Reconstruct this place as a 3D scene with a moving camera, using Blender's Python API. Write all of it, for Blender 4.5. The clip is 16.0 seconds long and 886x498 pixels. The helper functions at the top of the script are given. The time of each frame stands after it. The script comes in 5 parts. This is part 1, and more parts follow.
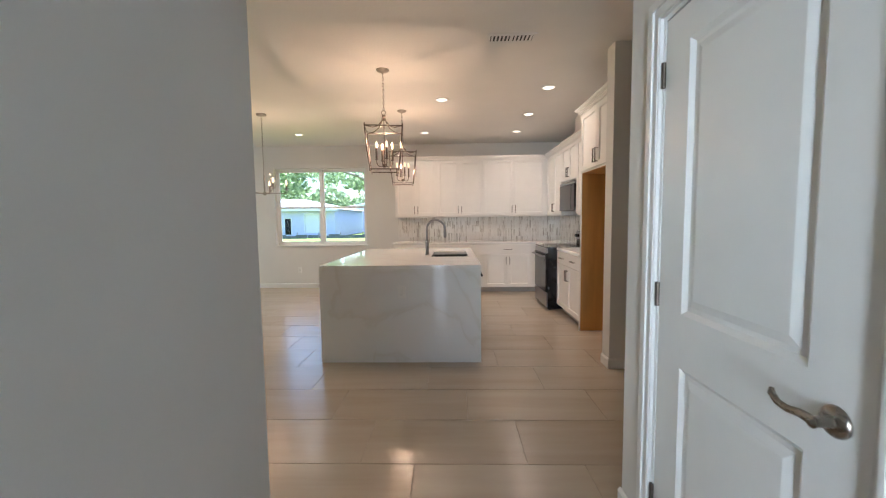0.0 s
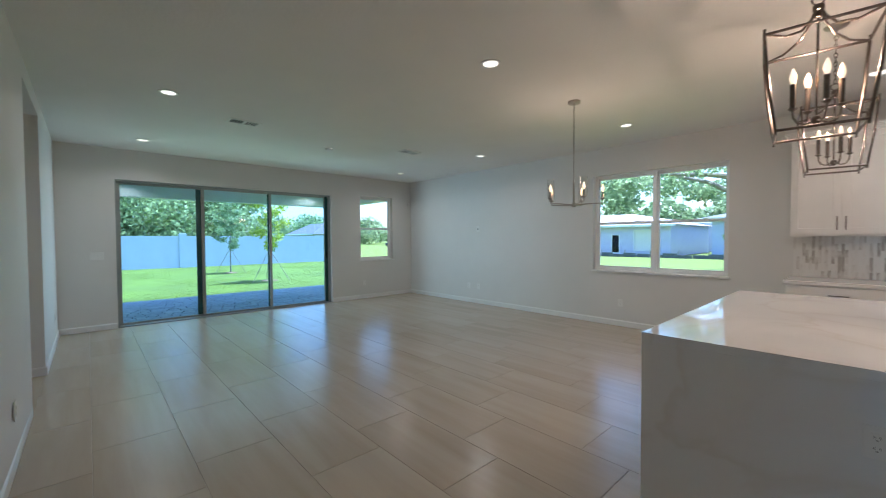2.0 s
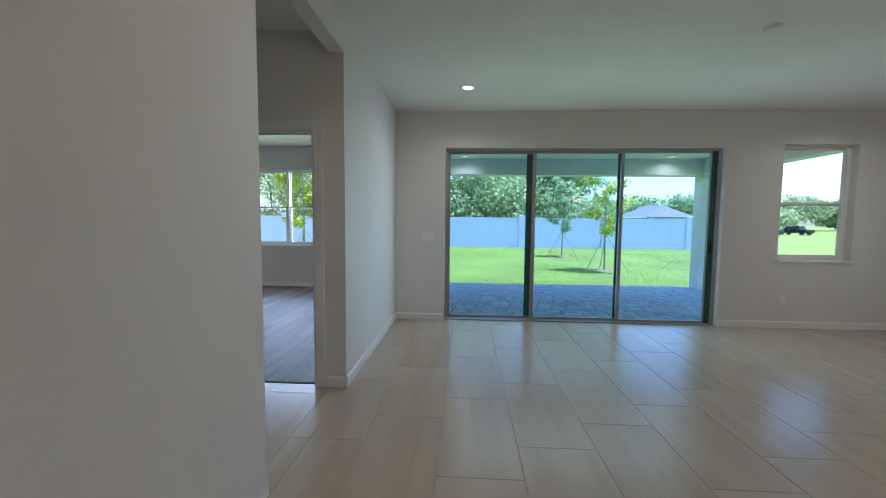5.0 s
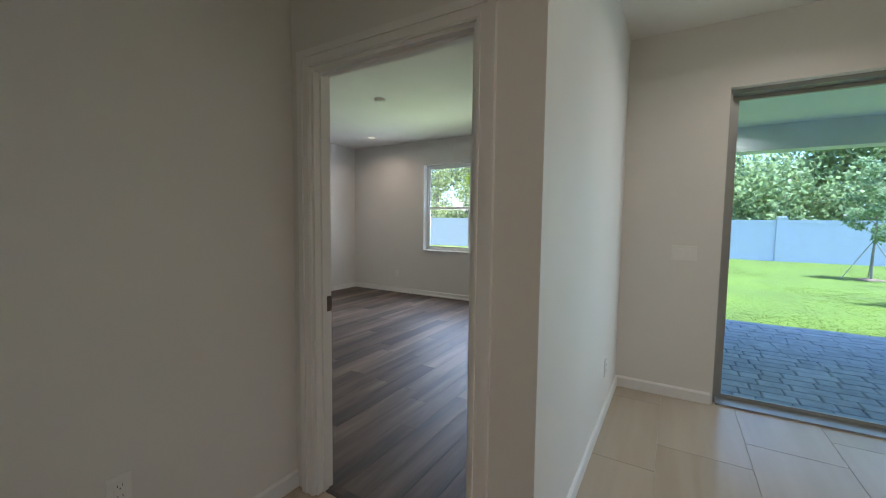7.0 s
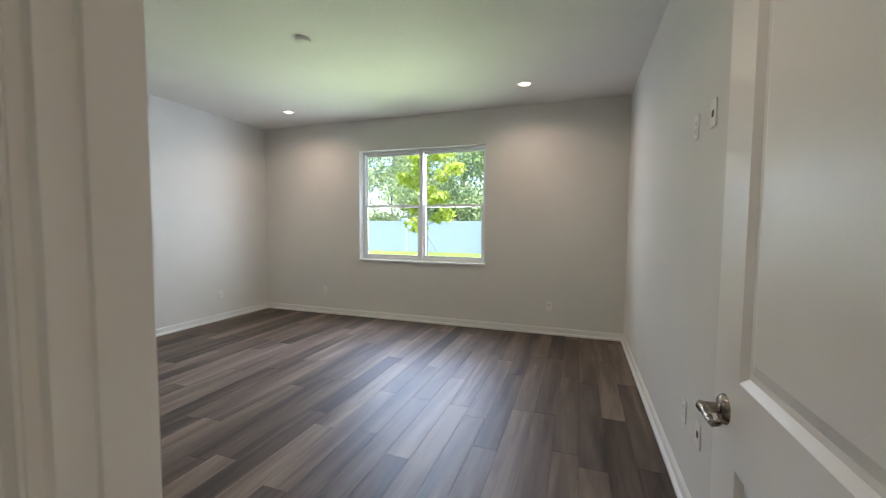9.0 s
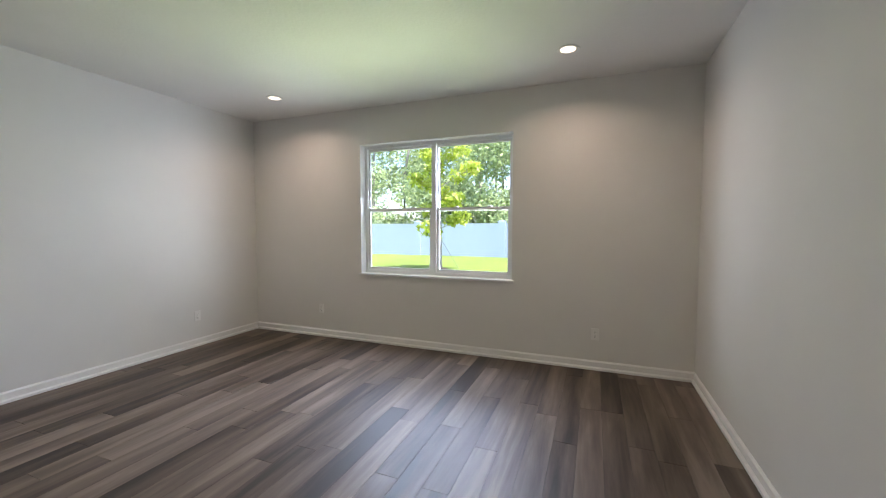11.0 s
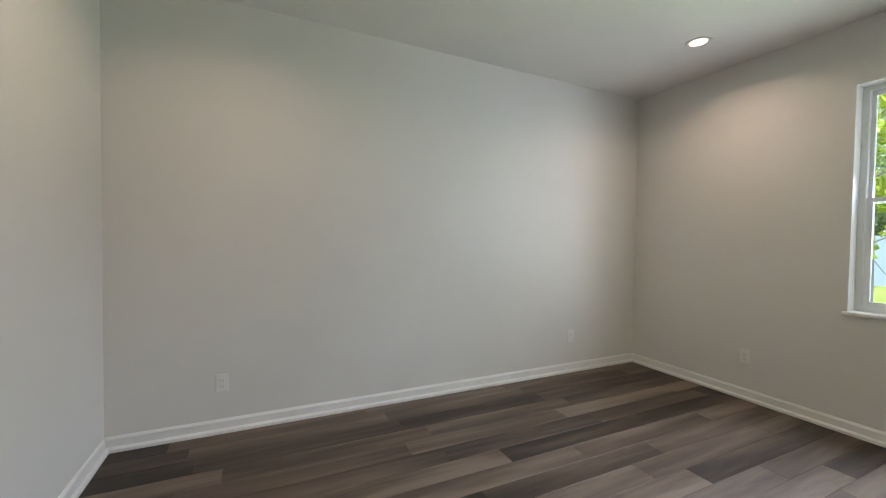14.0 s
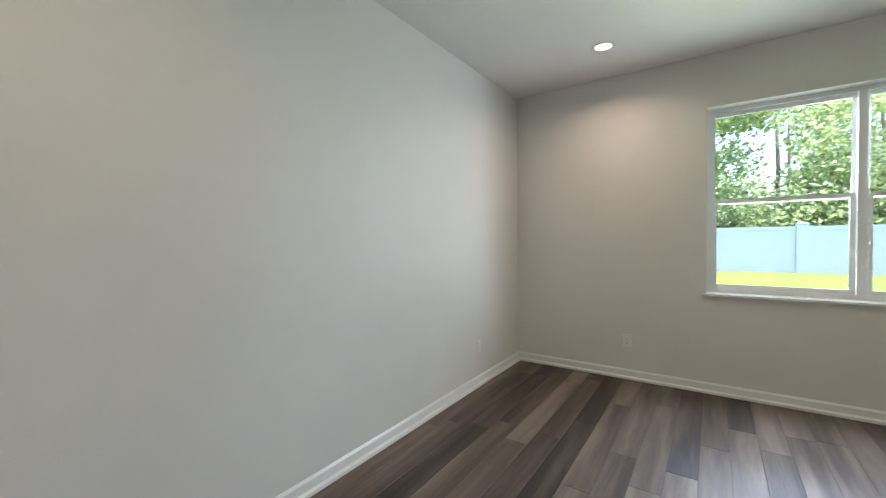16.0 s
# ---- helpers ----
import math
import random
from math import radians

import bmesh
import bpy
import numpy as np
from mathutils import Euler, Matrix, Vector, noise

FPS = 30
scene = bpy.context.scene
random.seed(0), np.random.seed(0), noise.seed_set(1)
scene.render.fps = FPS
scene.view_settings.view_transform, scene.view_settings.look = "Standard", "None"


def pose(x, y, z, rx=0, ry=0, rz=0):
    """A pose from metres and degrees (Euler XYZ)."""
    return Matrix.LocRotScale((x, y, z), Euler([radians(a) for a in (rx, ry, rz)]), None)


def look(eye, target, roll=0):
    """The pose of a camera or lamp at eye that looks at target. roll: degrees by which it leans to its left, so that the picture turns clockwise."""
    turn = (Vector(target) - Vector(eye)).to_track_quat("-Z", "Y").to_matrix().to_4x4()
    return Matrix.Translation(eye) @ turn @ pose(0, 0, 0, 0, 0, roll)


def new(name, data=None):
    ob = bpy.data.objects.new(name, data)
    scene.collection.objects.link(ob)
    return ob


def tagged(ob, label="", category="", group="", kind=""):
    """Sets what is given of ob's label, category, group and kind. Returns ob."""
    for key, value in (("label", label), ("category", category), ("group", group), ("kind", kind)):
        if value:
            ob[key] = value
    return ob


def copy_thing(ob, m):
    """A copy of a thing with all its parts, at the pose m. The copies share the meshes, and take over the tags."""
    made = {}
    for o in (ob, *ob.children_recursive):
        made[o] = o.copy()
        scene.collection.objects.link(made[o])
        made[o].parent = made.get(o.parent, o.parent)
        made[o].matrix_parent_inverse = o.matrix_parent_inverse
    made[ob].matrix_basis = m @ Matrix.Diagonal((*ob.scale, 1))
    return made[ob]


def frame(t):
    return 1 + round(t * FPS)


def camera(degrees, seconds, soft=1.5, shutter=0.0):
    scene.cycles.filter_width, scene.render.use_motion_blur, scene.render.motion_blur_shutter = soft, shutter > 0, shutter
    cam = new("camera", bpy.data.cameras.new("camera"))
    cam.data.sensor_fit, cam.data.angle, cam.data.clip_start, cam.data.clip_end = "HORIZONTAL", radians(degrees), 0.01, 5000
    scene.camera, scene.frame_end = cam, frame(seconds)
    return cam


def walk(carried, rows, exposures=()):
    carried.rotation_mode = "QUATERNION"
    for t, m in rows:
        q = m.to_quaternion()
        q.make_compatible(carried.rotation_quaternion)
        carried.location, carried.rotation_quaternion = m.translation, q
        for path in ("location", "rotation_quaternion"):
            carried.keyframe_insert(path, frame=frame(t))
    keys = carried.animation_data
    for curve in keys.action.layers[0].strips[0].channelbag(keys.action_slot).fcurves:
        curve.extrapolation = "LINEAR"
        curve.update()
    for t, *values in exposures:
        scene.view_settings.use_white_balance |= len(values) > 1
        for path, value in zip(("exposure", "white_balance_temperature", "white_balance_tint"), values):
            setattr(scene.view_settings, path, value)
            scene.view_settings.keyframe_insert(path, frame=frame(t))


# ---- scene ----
cam = camera(97.6, 16.0, soft=1.1, shutter=0.12)
PATH = [
    (0, (-0.104, 0.084, 1.339), (-0.161, 2.078, 1.188), -0.7),
    (0.5, (-0.075, 0.565, 1.348), (-0.379, 2.538, 1.224), -0.4),
    (1, (-0.165, 0.979, 1.348), (-0.784, 2.878, 1.241), -0.3),
    (1.5, (-0.367, 1.355, 1.369), (-1.39, 3.072, 1.299), -0.4),
    (2, (-0.631, 1.656, 1.38), (-2.106, 3.006, 1.327), -0.3),
    (2.5, (-1.017, 1.859, 1.364), (-2.716, 2.911, 1.282), -0.5),
    (3, (-1.374, 2.064, 1.383), (-3.205, 2.863, 1.287), -0.7),
    (3.2, (-1.527, 2.142, 1.381), (-3.4, 2.837, 1.277), -0.6),
    (5.5, (-3.789, 2.257, 1.356), (-5.753, 1.911, 1.21), 0.7),
    (6, (-4.251, 2.096, 1.367), (-6.156, 1.503, 1.222), 0.7),
    (6.5, (-4.669, 1.886, 1.349), (-6.494, 1.08, 1.212), 0.7),
    (7, (-5.053, 1.684, 1.358), (-6.765, 0.661, 1.218), 0.7),
    (7.5, (-5.356, 1.414, 1.336), (-6.984, 0.262, 1.187), 0.6),
    (8, (-5.615, 1.158, 1.34), (-7.24, 0.003, 1.185), 0.8),
    (8.5, (-5.871, 0.912, 1.337), (-7.608, -0.07, 1.204), 0.8),
    (9, (-6.09, 0.708, 1.325), (-7.974, 0.048, 1.207), 0.4),
    (9.2, (-6.186, 0.705, 1.36), (-8.102, 0.147, 1.236), 0.1),
    (11.3, (-7.091, 0.297, 1.393), (-8.91, -0.529, 1.29), 0.0),
    (11.5, (-7.182, 0.258, 1.366), (-8.933, -0.704, 1.276), -0.2),
    (12, (-7.38, 0.109, 1.351), (-8.926, -1.157, 1.282), 0.3),
    (12.5, (-7.451, -0.134, 1.324), (-8.758, -1.645, 1.249), 1.2),
    (13, (-7.439, -0.445, 1.297), (-8.506, -2.136, 1.236), 1.0),
    (13.5, (-7.416, -0.753, 1.301), (-8.326, -2.533, 1.233), 0.9),
    (14, (-7.337, -1.066, 1.302), (-8.187, -2.875, 1.247), 0.8),
    (14.5, (-7.194, -1.383, 1.29), (-8.125, -3.153, 1.248), 0.8),
    (15, (-7.194, -1.683, 1.279), (-8.218, -3.4, 1.238), 0.5),
    (15.5, (-7.159, -1.957, 1.298), (-8.387, -3.535, 1.266), 0.3),
    (16, (-7.074, -2.24, 1.328), (-8.715, -3.382, 1.274), -0.8),
]
walk(cam, [(t, look(eye, target, roll)) for t, eye, target, roll in PATH],
     [(0, 2.55, 5300, 5), (1, 2.35, 5050, 3), (1.5, 2.12, 4950, 3), (2.0, 1.97, 4750, 2), (2.5, 1.92, 4700, 3), (6, 1.88, 5200, 8), (7.5, 2.12, 5600, 9), (8.5, 2.33, 5700, 8), (9.2, 2.5, 5700, 10), (11.3, 2.36, 5800, 12), (13, 2.29, 5750, 8), (14, 2.36, 5900, 8), (15, 2.58, 5850, 7), (15.5, 2.72, 5750, 6), (16, 2.53, 5750, 6)])

# ---- world, sun, exposure ----
SUN_EL, SUN_ROT = radians(74), radians(0)
world = bpy.data.worlds.new("sky")
scene.world = world
world.use_nodes = True
wn = world.node_tree
sky = wn.nodes.new("ShaderNodeTexSky")
sky.sky_type, sky.sun_disc, sky.sun_elevation, sky.sun_rotation = "NISHITA", False, SUN_EL, SUN_ROT
sky.dust_density, sky.air_density = 2.0, 1.0
wn.links.new(sky.outputs[0], wn.nodes["Background"].inputs[0])
wn.nodes["Background"].inputs[1].default_value = 0.125

sun_data = bpy.data.lights.new("sun", "SUN")
sun_data.energy, sun_data.angle, sun_data.color = 4.3, radians(0.5), (1.0, 0.96, 0.9)
sun = new("sun", sun_data)
sun.matrix_world = look((0, 0, 0), (0, -math.cos(SUN_EL), -math.sin(SUN_EL)))

LIVING_W, KITCHEN_W, BED_W, PENDANT_W, CHANDELIER_W = 1.6, 1.0, 1.27, 4.8, 2.6
WARM, ROSY, CANDLE = (1.0, 0.77, 0.59), (1.0, 0.7, 0.5), (1.0, 0.57, 0.32)


def window_light(at, toward, w, h, watts, color, spread):
    """Added area lamp at an opening, topping up daylight from the sky or sunlit lawn."""
    ld = bpy.data.lights.new("daylight_fill", "AREA")
    ld.shape, ld.size, ld.size_y, ld.energy, ld.color, ld.spread = "RECTANGLE", w, h, watts, color, radians(spread)
    new("daylight_fill", ld).matrix_world = look(at, Vector(at) + Vector(toward))


SKYLIGHT, SLIDERLIGHT, LAWNLIGHT = (0.93, 0.97, 1.0), (0.86, 1.0, 0.98), (0.88, 1.0, 0.6)
window_light((-11.2, -1.36, 1.6), (0.64, -0.77, 0.0), 0.55, 1.4, 3.0, SKYLIGHT, 100)
window_light((-11.2, -1.36, 1.6), (0.42, 0.9, 0.0), 0.45, 1.4, 1.1, SKYLIGHT, 85)
window_light((-11.2, -1.36, 1.3), (0.8, 0.0, 0.6), 1.7, 0.6, 2.5, LAWNLIGHT, 85)
window_light((-11.15, -1.36, 1.72), (0.74, 0.0, -0.67), 1.75, 0.5, 8.0, (0.8, 0.86, 1.0), 90)
window_light((-8.75, 3.8, 1.2), (0.5, 0.86, 0.0), 0.7, 2.0, 3.0, SLIDERLIGHT, 80)
window_light((-8.75, 3.4, 1.2), (0.45, -0.89, 0.0), 0.7, 2.0, 1.5, SLIDERLIGHT, 75)
window_light((-8.7, 3.8, 1.3), (0.6, 0.0, 0.8), 3.3, 0.7, 1.6, LAWNLIGHT, 95)
window_light((-8.7, 3.8, 1.9), (0.6, 0.0, -0.8), 3.3, 0.6, 1.2, SLIDERLIGHT, 110)
# added lamp in the unseen entry opening, aimed at the closet door
window_light((-0.44, -2.6, 1.35), (0.33, 0.944, 0.0), 0.42, 2.4, 2.2, (1.0, 0.98, 0.94), 44)

# ---- materials ----
def mat(name, color, rough=0.5, metal=0.0, var=0.06, scale=3.0, bump=0.0, bscale=60.0, stretch=(1, 1, 1), coat=0.0, spec=0.5, coords="Object"):
    m = bpy.data.materials.new(name)
    m.use_nodes = True
    nt = m.node_tree
    p = nt.nodes["Principled BSDF"]
    p.inputs["Roughness"].default_value = rough
    p.inputs["Metallic"].default_value = metal
    p.inputs["Coat Weight"].default_value = coat
    p.inputs["Specular IOR Level"].default_value = spec
    tc = nt.nodes.new("ShaderNodeTexCoord")
    mp = nt.nodes.new("ShaderNodeMapping")
    mp.inputs["Scale"].default_value = stretch
    nt.links.new(tc.outputs[coords], mp.inputs[0])
    n1 = nt.nodes.new("ShaderNodeTexNoise")
    n1.inputs["Scale"].default_value, n1.inputs["Detail"].default_value = scale, 6
    nt.links.new(mp.outputs[0], n1.inputs["Vector"])
    ramp = nt.nodes.new("ShaderNodeValToRGB")
    ramp.color_ramp.elements[0].position, ramp.color_ramp.elements[1].position = 0.3, 0.7
    ramp.color_ramp.elements[0].color = (*[c * (1 - var) for c in color], 1)
    ramp.color_ramp.elements[1].color = (*[min(1, c * (1 + var)) for c in color], 1)
    nt.links.new(n1.outputs[0], ramp.inputs[0])
    nt.links.new(ramp.outputs[0], p.inputs["Base Color"])
    rr = nt.nodes.new("ShaderNodeMapRange")
    rr.inputs[3].default_value, rr.inputs[4].default_value = rough * 0.88, min(1, rough * 1.12)
    nt.links.new(n1.outputs[0], rr.inputs[0])
    nt.links.new(rr.outputs[0], p.inputs["Roughness"])
    if bump:
        n2 = nt.nodes.new("ShaderNodeTexNoise")
        n2.inputs["Scale"].default_value, n2.inputs["Detail"].default_value = bscale, 4
        nt.links.new(mp.outputs[0], n2.inputs["Vector"])
        b = nt.nodes.new("ShaderNodeBump")
        b.inputs["Strength"].default_value, b.inputs["Distance"].default_value = bump, 0.004
        nt.links.new(n2.outputs[0], b.inputs["Height"])
        nt.links.new(b.outputs[0], p.inputs["Normal"])
    return m


def glow(name, color, strength):
    m = bpy.data.materials.new(name)
    m.use_nodes = True
    p = m.node_tree.nodes["Principled BSDF"]
    p.inputs["Base Color"].default_value = (*color, 1)
    p.inputs["Emission Color"].default_value = (*color, 1)
    p.inputs["Emission Strength"].default_value = strength
    return m


def pane_material(name, tint, gloss):
    m = bpy.data.materials.new(name)
    m.use_nodes = True
    nt = m.node_tree
    nt.nodes.remove(nt.nodes["Principled BSDF"])
    out = nt.nodes["Material Output"]
    tr, gl, mix, fr = (nt.nodes.new("ShaderNode" + k) for k in ("BsdfTransparent", "BsdfGlossy", "MixShader", "Fresnel"))
    tr.inputs[0].default_value = (*tint, 1)
    gl.inputs["Roughness"].default_value = 0.01
    fr.inputs[0].default_value = gloss
    nt.links.new(fr.outputs[0], mix.inputs[0])
    nt.links.new(tr.outputs[0], mix.inputs[1])
    nt.links.new(gl.outputs[0], mix.inputs[2])
    nt.links.new(mix.outputs[0], out.inputs[0])
    return m


def piece_material(name, colors, rough, stretch, scale, bump=0.2, contrast=0.5, island=False, gain=1.6, detail=7, spec=0.5):
    """Tiles, planks and pavers: a tone per piece, streaks or grain inside it."""
    m = bpy.data.materials.new(name)
    m.use_nodes = True
    nt = m.node_tree
    L = nt.links.new
    p = nt.nodes["Principled BSDF"]
    p.inputs["Specular IOR Level"].default_value = spec
    geo = nt.nodes.new("ShaderNodeNewGeometry")
    if island:
        rnd = geo.outputs["Random Per Island"]
    else:
        rnd = nt.nodes.new("ShaderNodeObjectInfo").outputs["Random"]
    off = nt.nodes.new("ShaderNodeVectorMath")
    off.operation = "MULTIPLY_ADD"
    off.inputs[1].default_value = (37, 53, 19)
    L(rnd, off.inputs[0])
    L(geo.outputs["Position"], off.inputs[2])
    mp = nt.nodes.new("ShaderNodeMapping")
    mp.inputs["Scale"].default_value = stretch
    L(off.outputs[0], mp.inputs[0])
    n1 = nt.nodes.new("ShaderNodeTexNoise")
    n1.inputs["Scale"].default_value, n1.inputs["Detail"].default_value, n1.inputs["Roughness"].default_value = scale, detail, 0.6
    n1.inputs["Distortion"].default_value = 0.25
    L(mp.outputs[0], n1.inputs["Vector"])
    mixv = nt.nodes.new("ShaderNodeMath")
    mixv.operation = "MULTIPLY_ADD"
    mixv.inputs[1].default_value = contrast
    L(rnd, mixv.inputs[0])
    sub = nt.nodes.new("ShaderNodeMath")
    sub.operation = "MULTIPLY_ADD"
    sub.inputs[1].default_value, sub.inputs[2].default_value = gain, 0.5 - gain / 2 - contrast / 2
    L(n1.outputs[0], sub.inputs[0])
    L(sub.outputs[0], mixv.inputs[2])
    ramp = nt.nodes.new("ShaderNodeValToRGB")
    while len(ramp.color_ramp.elements) < len(colors):
        ramp.color_ramp.elements.new(0.5)
    for k, c in enumerate(colors):
        ramp.color_ramp.elements[k].position = k / (len(colors) - 1)
        ramp.color_ramp.elements[k].color = (*c, 1)
    L(mixv.outputs[0], ramp.inputs[0])
    L(ramp.outputs[0], p.inputs["Base Color"])
    rr = nt.nodes.new("ShaderNodeMapRange")
    rr.inputs[3].default_value, rr.inputs[4].default_value = rough * 0.85, rough * 1.2
    L(n1.outputs[0], rr.inputs[0])
    L(rr.outputs[0], p.inputs["Roughness"])
    b = nt.nodes.new("ShaderNodeBump")
    b.inputs["Strength"].default_value, b.inputs["Distance"].default_value = bump, 0.003
    L(n1.outputs[0], b.inputs["Height"])
    L(b.outputs[0], p.inputs["Normal"])
    return m


def translucent(m, share=0.55):
    """Leaves and blades let light through."""
    nt = m.node_tree
    p = nt.nodes["Principled BSDF"]
    col = p.inputs["Base Color"].links[0].from_socket
    tr, mix = nt.nodes.new("ShaderNodeBsdfTranslucent"), nt.nodes.new("ShaderNodeMixShader")
    mix.inputs[0].default_value = share
    nt.links.new(col, tr.inputs[0])
    nt.links.new(p.outputs[0], mix.inputs[1])
    nt.links.new(tr.outputs[0], mix.inputs[2])
    nt.links.new(mix.outputs[0], nt.nodes["Material Output"].inputs[0])


def leaf_material(name, colors, rough, scale):
    """Thin leaves, which pass part of the light that falls on their other side."""
    m = piece_material(name, colors, rough, (1, 1, 1), scale, contrast=0.8, island=True)
    translucent(m)
    return m


M_WALL = mat("wall_paint", (0.71, 0.695, 0.662), 0.55, var=0.025, scale=1.5, bump=0.12, bscale=140)
M_CEIL = mat("ceiling_paint", (0.8, 0.79, 0.76), 0.8, var=0.02, scale=2, bump=0.45, bscale=38)
M_TRIM = mat("trim_paint", (0.78, 0.775, 0.755), 0.35, var=0.02, scale=4)
M_DOOR = mat("door_paint", (0.79, 0.79, 0.77), 0.32, var=0.02, scale=6, bump=0.06, bscale=220)
M_CAB = mat("cabinet_paint", (0.82, 0.8, 0.765), 0.33, var=0.02, scale=5)
M_KICK = mat("toe_kick", (0.42, 0.4, 0.38), 0.5)
M_RAW = mat("raw_maple_panel", (0.5, 0.245, 0.055), 0.5, var=0.16, scale=2.5, stretch=(6, 6, 0.5), bump=0.1)
M_NICKEL = mat("brushed_nickel", (0.42, 0.385, 0.345), 0.3, 1.0, var=0.08, scale=60, stretch=(1, 1, 8))
M_LEVER = mat("satin_nickel_lever", (0.31, 0.275, 0.235), 0.27, 1.0, var=0.08, scale=60)
M_NICKEL_DK = mat("aged_nickel", (0.15, 0.125, 0.105), 0.36, 1.0, var=0.1, scale=40)
M_STEEL = mat("stainless_steel", (0.3, 0.3, 0.305), 0.3, 1.0, var=0.06, scale=30, stretch=(1, 12, 1))
M_BLACK = mat("black_appliance", (0.007, 0.007, 0.008), 0.25, var=0.2, scale=8, spec=0.25)
M_BLACKGLASS = mat("black_glass", (0.008, 0.008, 0.009), 0.08, var=0.1, scale=3, spec=0.3)
M_SINK = mat("black_composite_sink", (0.02, 0.02, 0.02), 0.5, var=0.2, scale=90, bump=0.2, bscale=300)
M_ALU = mat("grey_anodised_aluminium", (0.36, 0.38, 0.37), 0.42, 0.7, var=0.05, scale=12)
# the same grey aluminium on its backlit side, shade put into the colour
M_ALU_SHADED = mat("shaded_aluminium_edge", (0.03, 0.09, 0.09), 0.2, 0.2, var=0.1, scale=12)
M_VINYL = mat("white_vinyl", (0.83, 0.84, 0.83), 0.4, var=0.02, scale=5)
M_SILL = mat("cultured_marble_sill", (0.8, 0.8, 0.79), 0.2, var=0.05, scale=9)
M_PLATE = mat("white_plastic_plate", (0.78, 0.77, 0.74), 0.38, var=0.02)
M_SLOT = mat("dark_slot", (0.05, 0.05, 0.05), 0.6)
M_GROUT = mat("grout", (0.43, 0.375, 0.31), 0.9, var=0.15, scale=12)
M_SUB = mat("plank_joint", (0.05, 0.042, 0.036), 0.9)
M_STUCCO = mat("stucco", (0.72, 0.73, 0.71), 0.9, var=0.05, scale=3, bump=0.6, bscale=45)
M_ROOFING = mat("roof_shingle", (0.13, 0.125, 0.16), 0.9, var=0.2, scale=7, bump=0.5, bscale=20)
M_PANE = pane_material("window_glass", (0.98, 0.98, 0.99), 1.3)
M_SLIDER_PANE = pane_material("tinted_slider_glass", (0.84, 0.935, 1.0), 1.3)
M_SHADE = pane_material("clear_shade_glass", (0.99, 0.985, 0.975), 1.04)
M_LENS = glow("downlight_lens", (1.0, 0.82, 0.58), 0.45)
M_BULB = glow("candle_bulb", (1.0, 0.68, 0.36), 0.4)
M_TILE = piece_material("porcelain_floor_tile", [(0.36, 0.3, 0.225), (0.44, 0.375, 0.295), (0.5, 0.435, 0.35)], 0.24, (0.4, 4.0, 1), 1.5, bump=0.02, contrast=0.26, gain=1.25, detail=7)
M_PLANK = piece_material("grey_oak_plank", [(0.019, 0.012, 0.007), (0.066, 0.045, 0.03), (0.115, 0.083, 0.06), (0.185, 0.144, 0.108)], 0.48, (0.42, 4.6, 1), 1.7, bump=0.25, contrast=0.8, gain=2.6, detail=10, spec=0.5)
M_PAVER = piece_material("concrete_paver", [(0.19, 0.225, 0.28), (0.3, 0.35, 0.43), (0.42, 0.47, 0.55)], 0.8, (1, 1, 1), 9, bump=0.7, contrast=0.4)
M_MOSAIC = piece_material("marble_picket_mosaic", [(0.44, 0.41, 0.37), (0.68, 0.65, 0.61), (0.77, 0.75, 0.71), (0.8, 0.78, 0.745), (0.8, 0.785, 0.75), (0.8, 0.785, 0.75)], 0.22, (3, 3, 1.2), 5, bump=0.05, contrast=0.95, island=True)
M_LAWN = mat("lawn_grass", (0.092, 0.128, 0.005), 0.85, var=0.2, scale=0.7, bump=0.6, bscale=70)
M_BLADE = piece_material("grass_blade", [(0.082, 0.11, 0.004), (0.104, 0.132, 0.006), (0.128, 0.155, 0.009)], 0.7, (1, 1, 1), 3, contrast=0.8, island=True)
M_CONCRETE = mat("pale_concrete", (0.45, 0.45, 0.44), 0.9, var=0.08, scale=2, bump=0.3)
M_MULCH = mat("mulch", (0.16, 0.1, 0.07), 0.95, var=0.4, scale=14, bump=1.0, bscale=50)
# white vinyl, with the blue of sky-lit shade mixed into its colour
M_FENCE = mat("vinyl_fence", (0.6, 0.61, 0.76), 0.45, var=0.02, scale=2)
M_BARK = mat("bark", (0.3, 0.26, 0.225), 0.9, var=0.3, scale=9, stretch=(1, 1, 0.25), bump=1.0, bscale=25)
M_LEAF_A = leaf_material("sycamore_leaf", [(0.22, 0.3, 0.02), (0.42, 0.48, 0.05), (0.62, 0.65, 0.14)], 0.5, 2)
M_LEAF_B = leaf_material("oak_leaf", [(0.14, 0.2, 0.1), (0.28, 0.36, 0.18), (0.42, 0.5, 0.27)], 0.5, 2)
# woodland tones paled and greyed, haze put into the leaf colour
M_LEAF_C = leaf_material("woodland_leaf", [(0.2, 0.26, 0.14), (0.36, 0.43, 0.2), (0.56, 0.61, 0.3)], 0.55, 1.2)


translucent(M_BLADE)


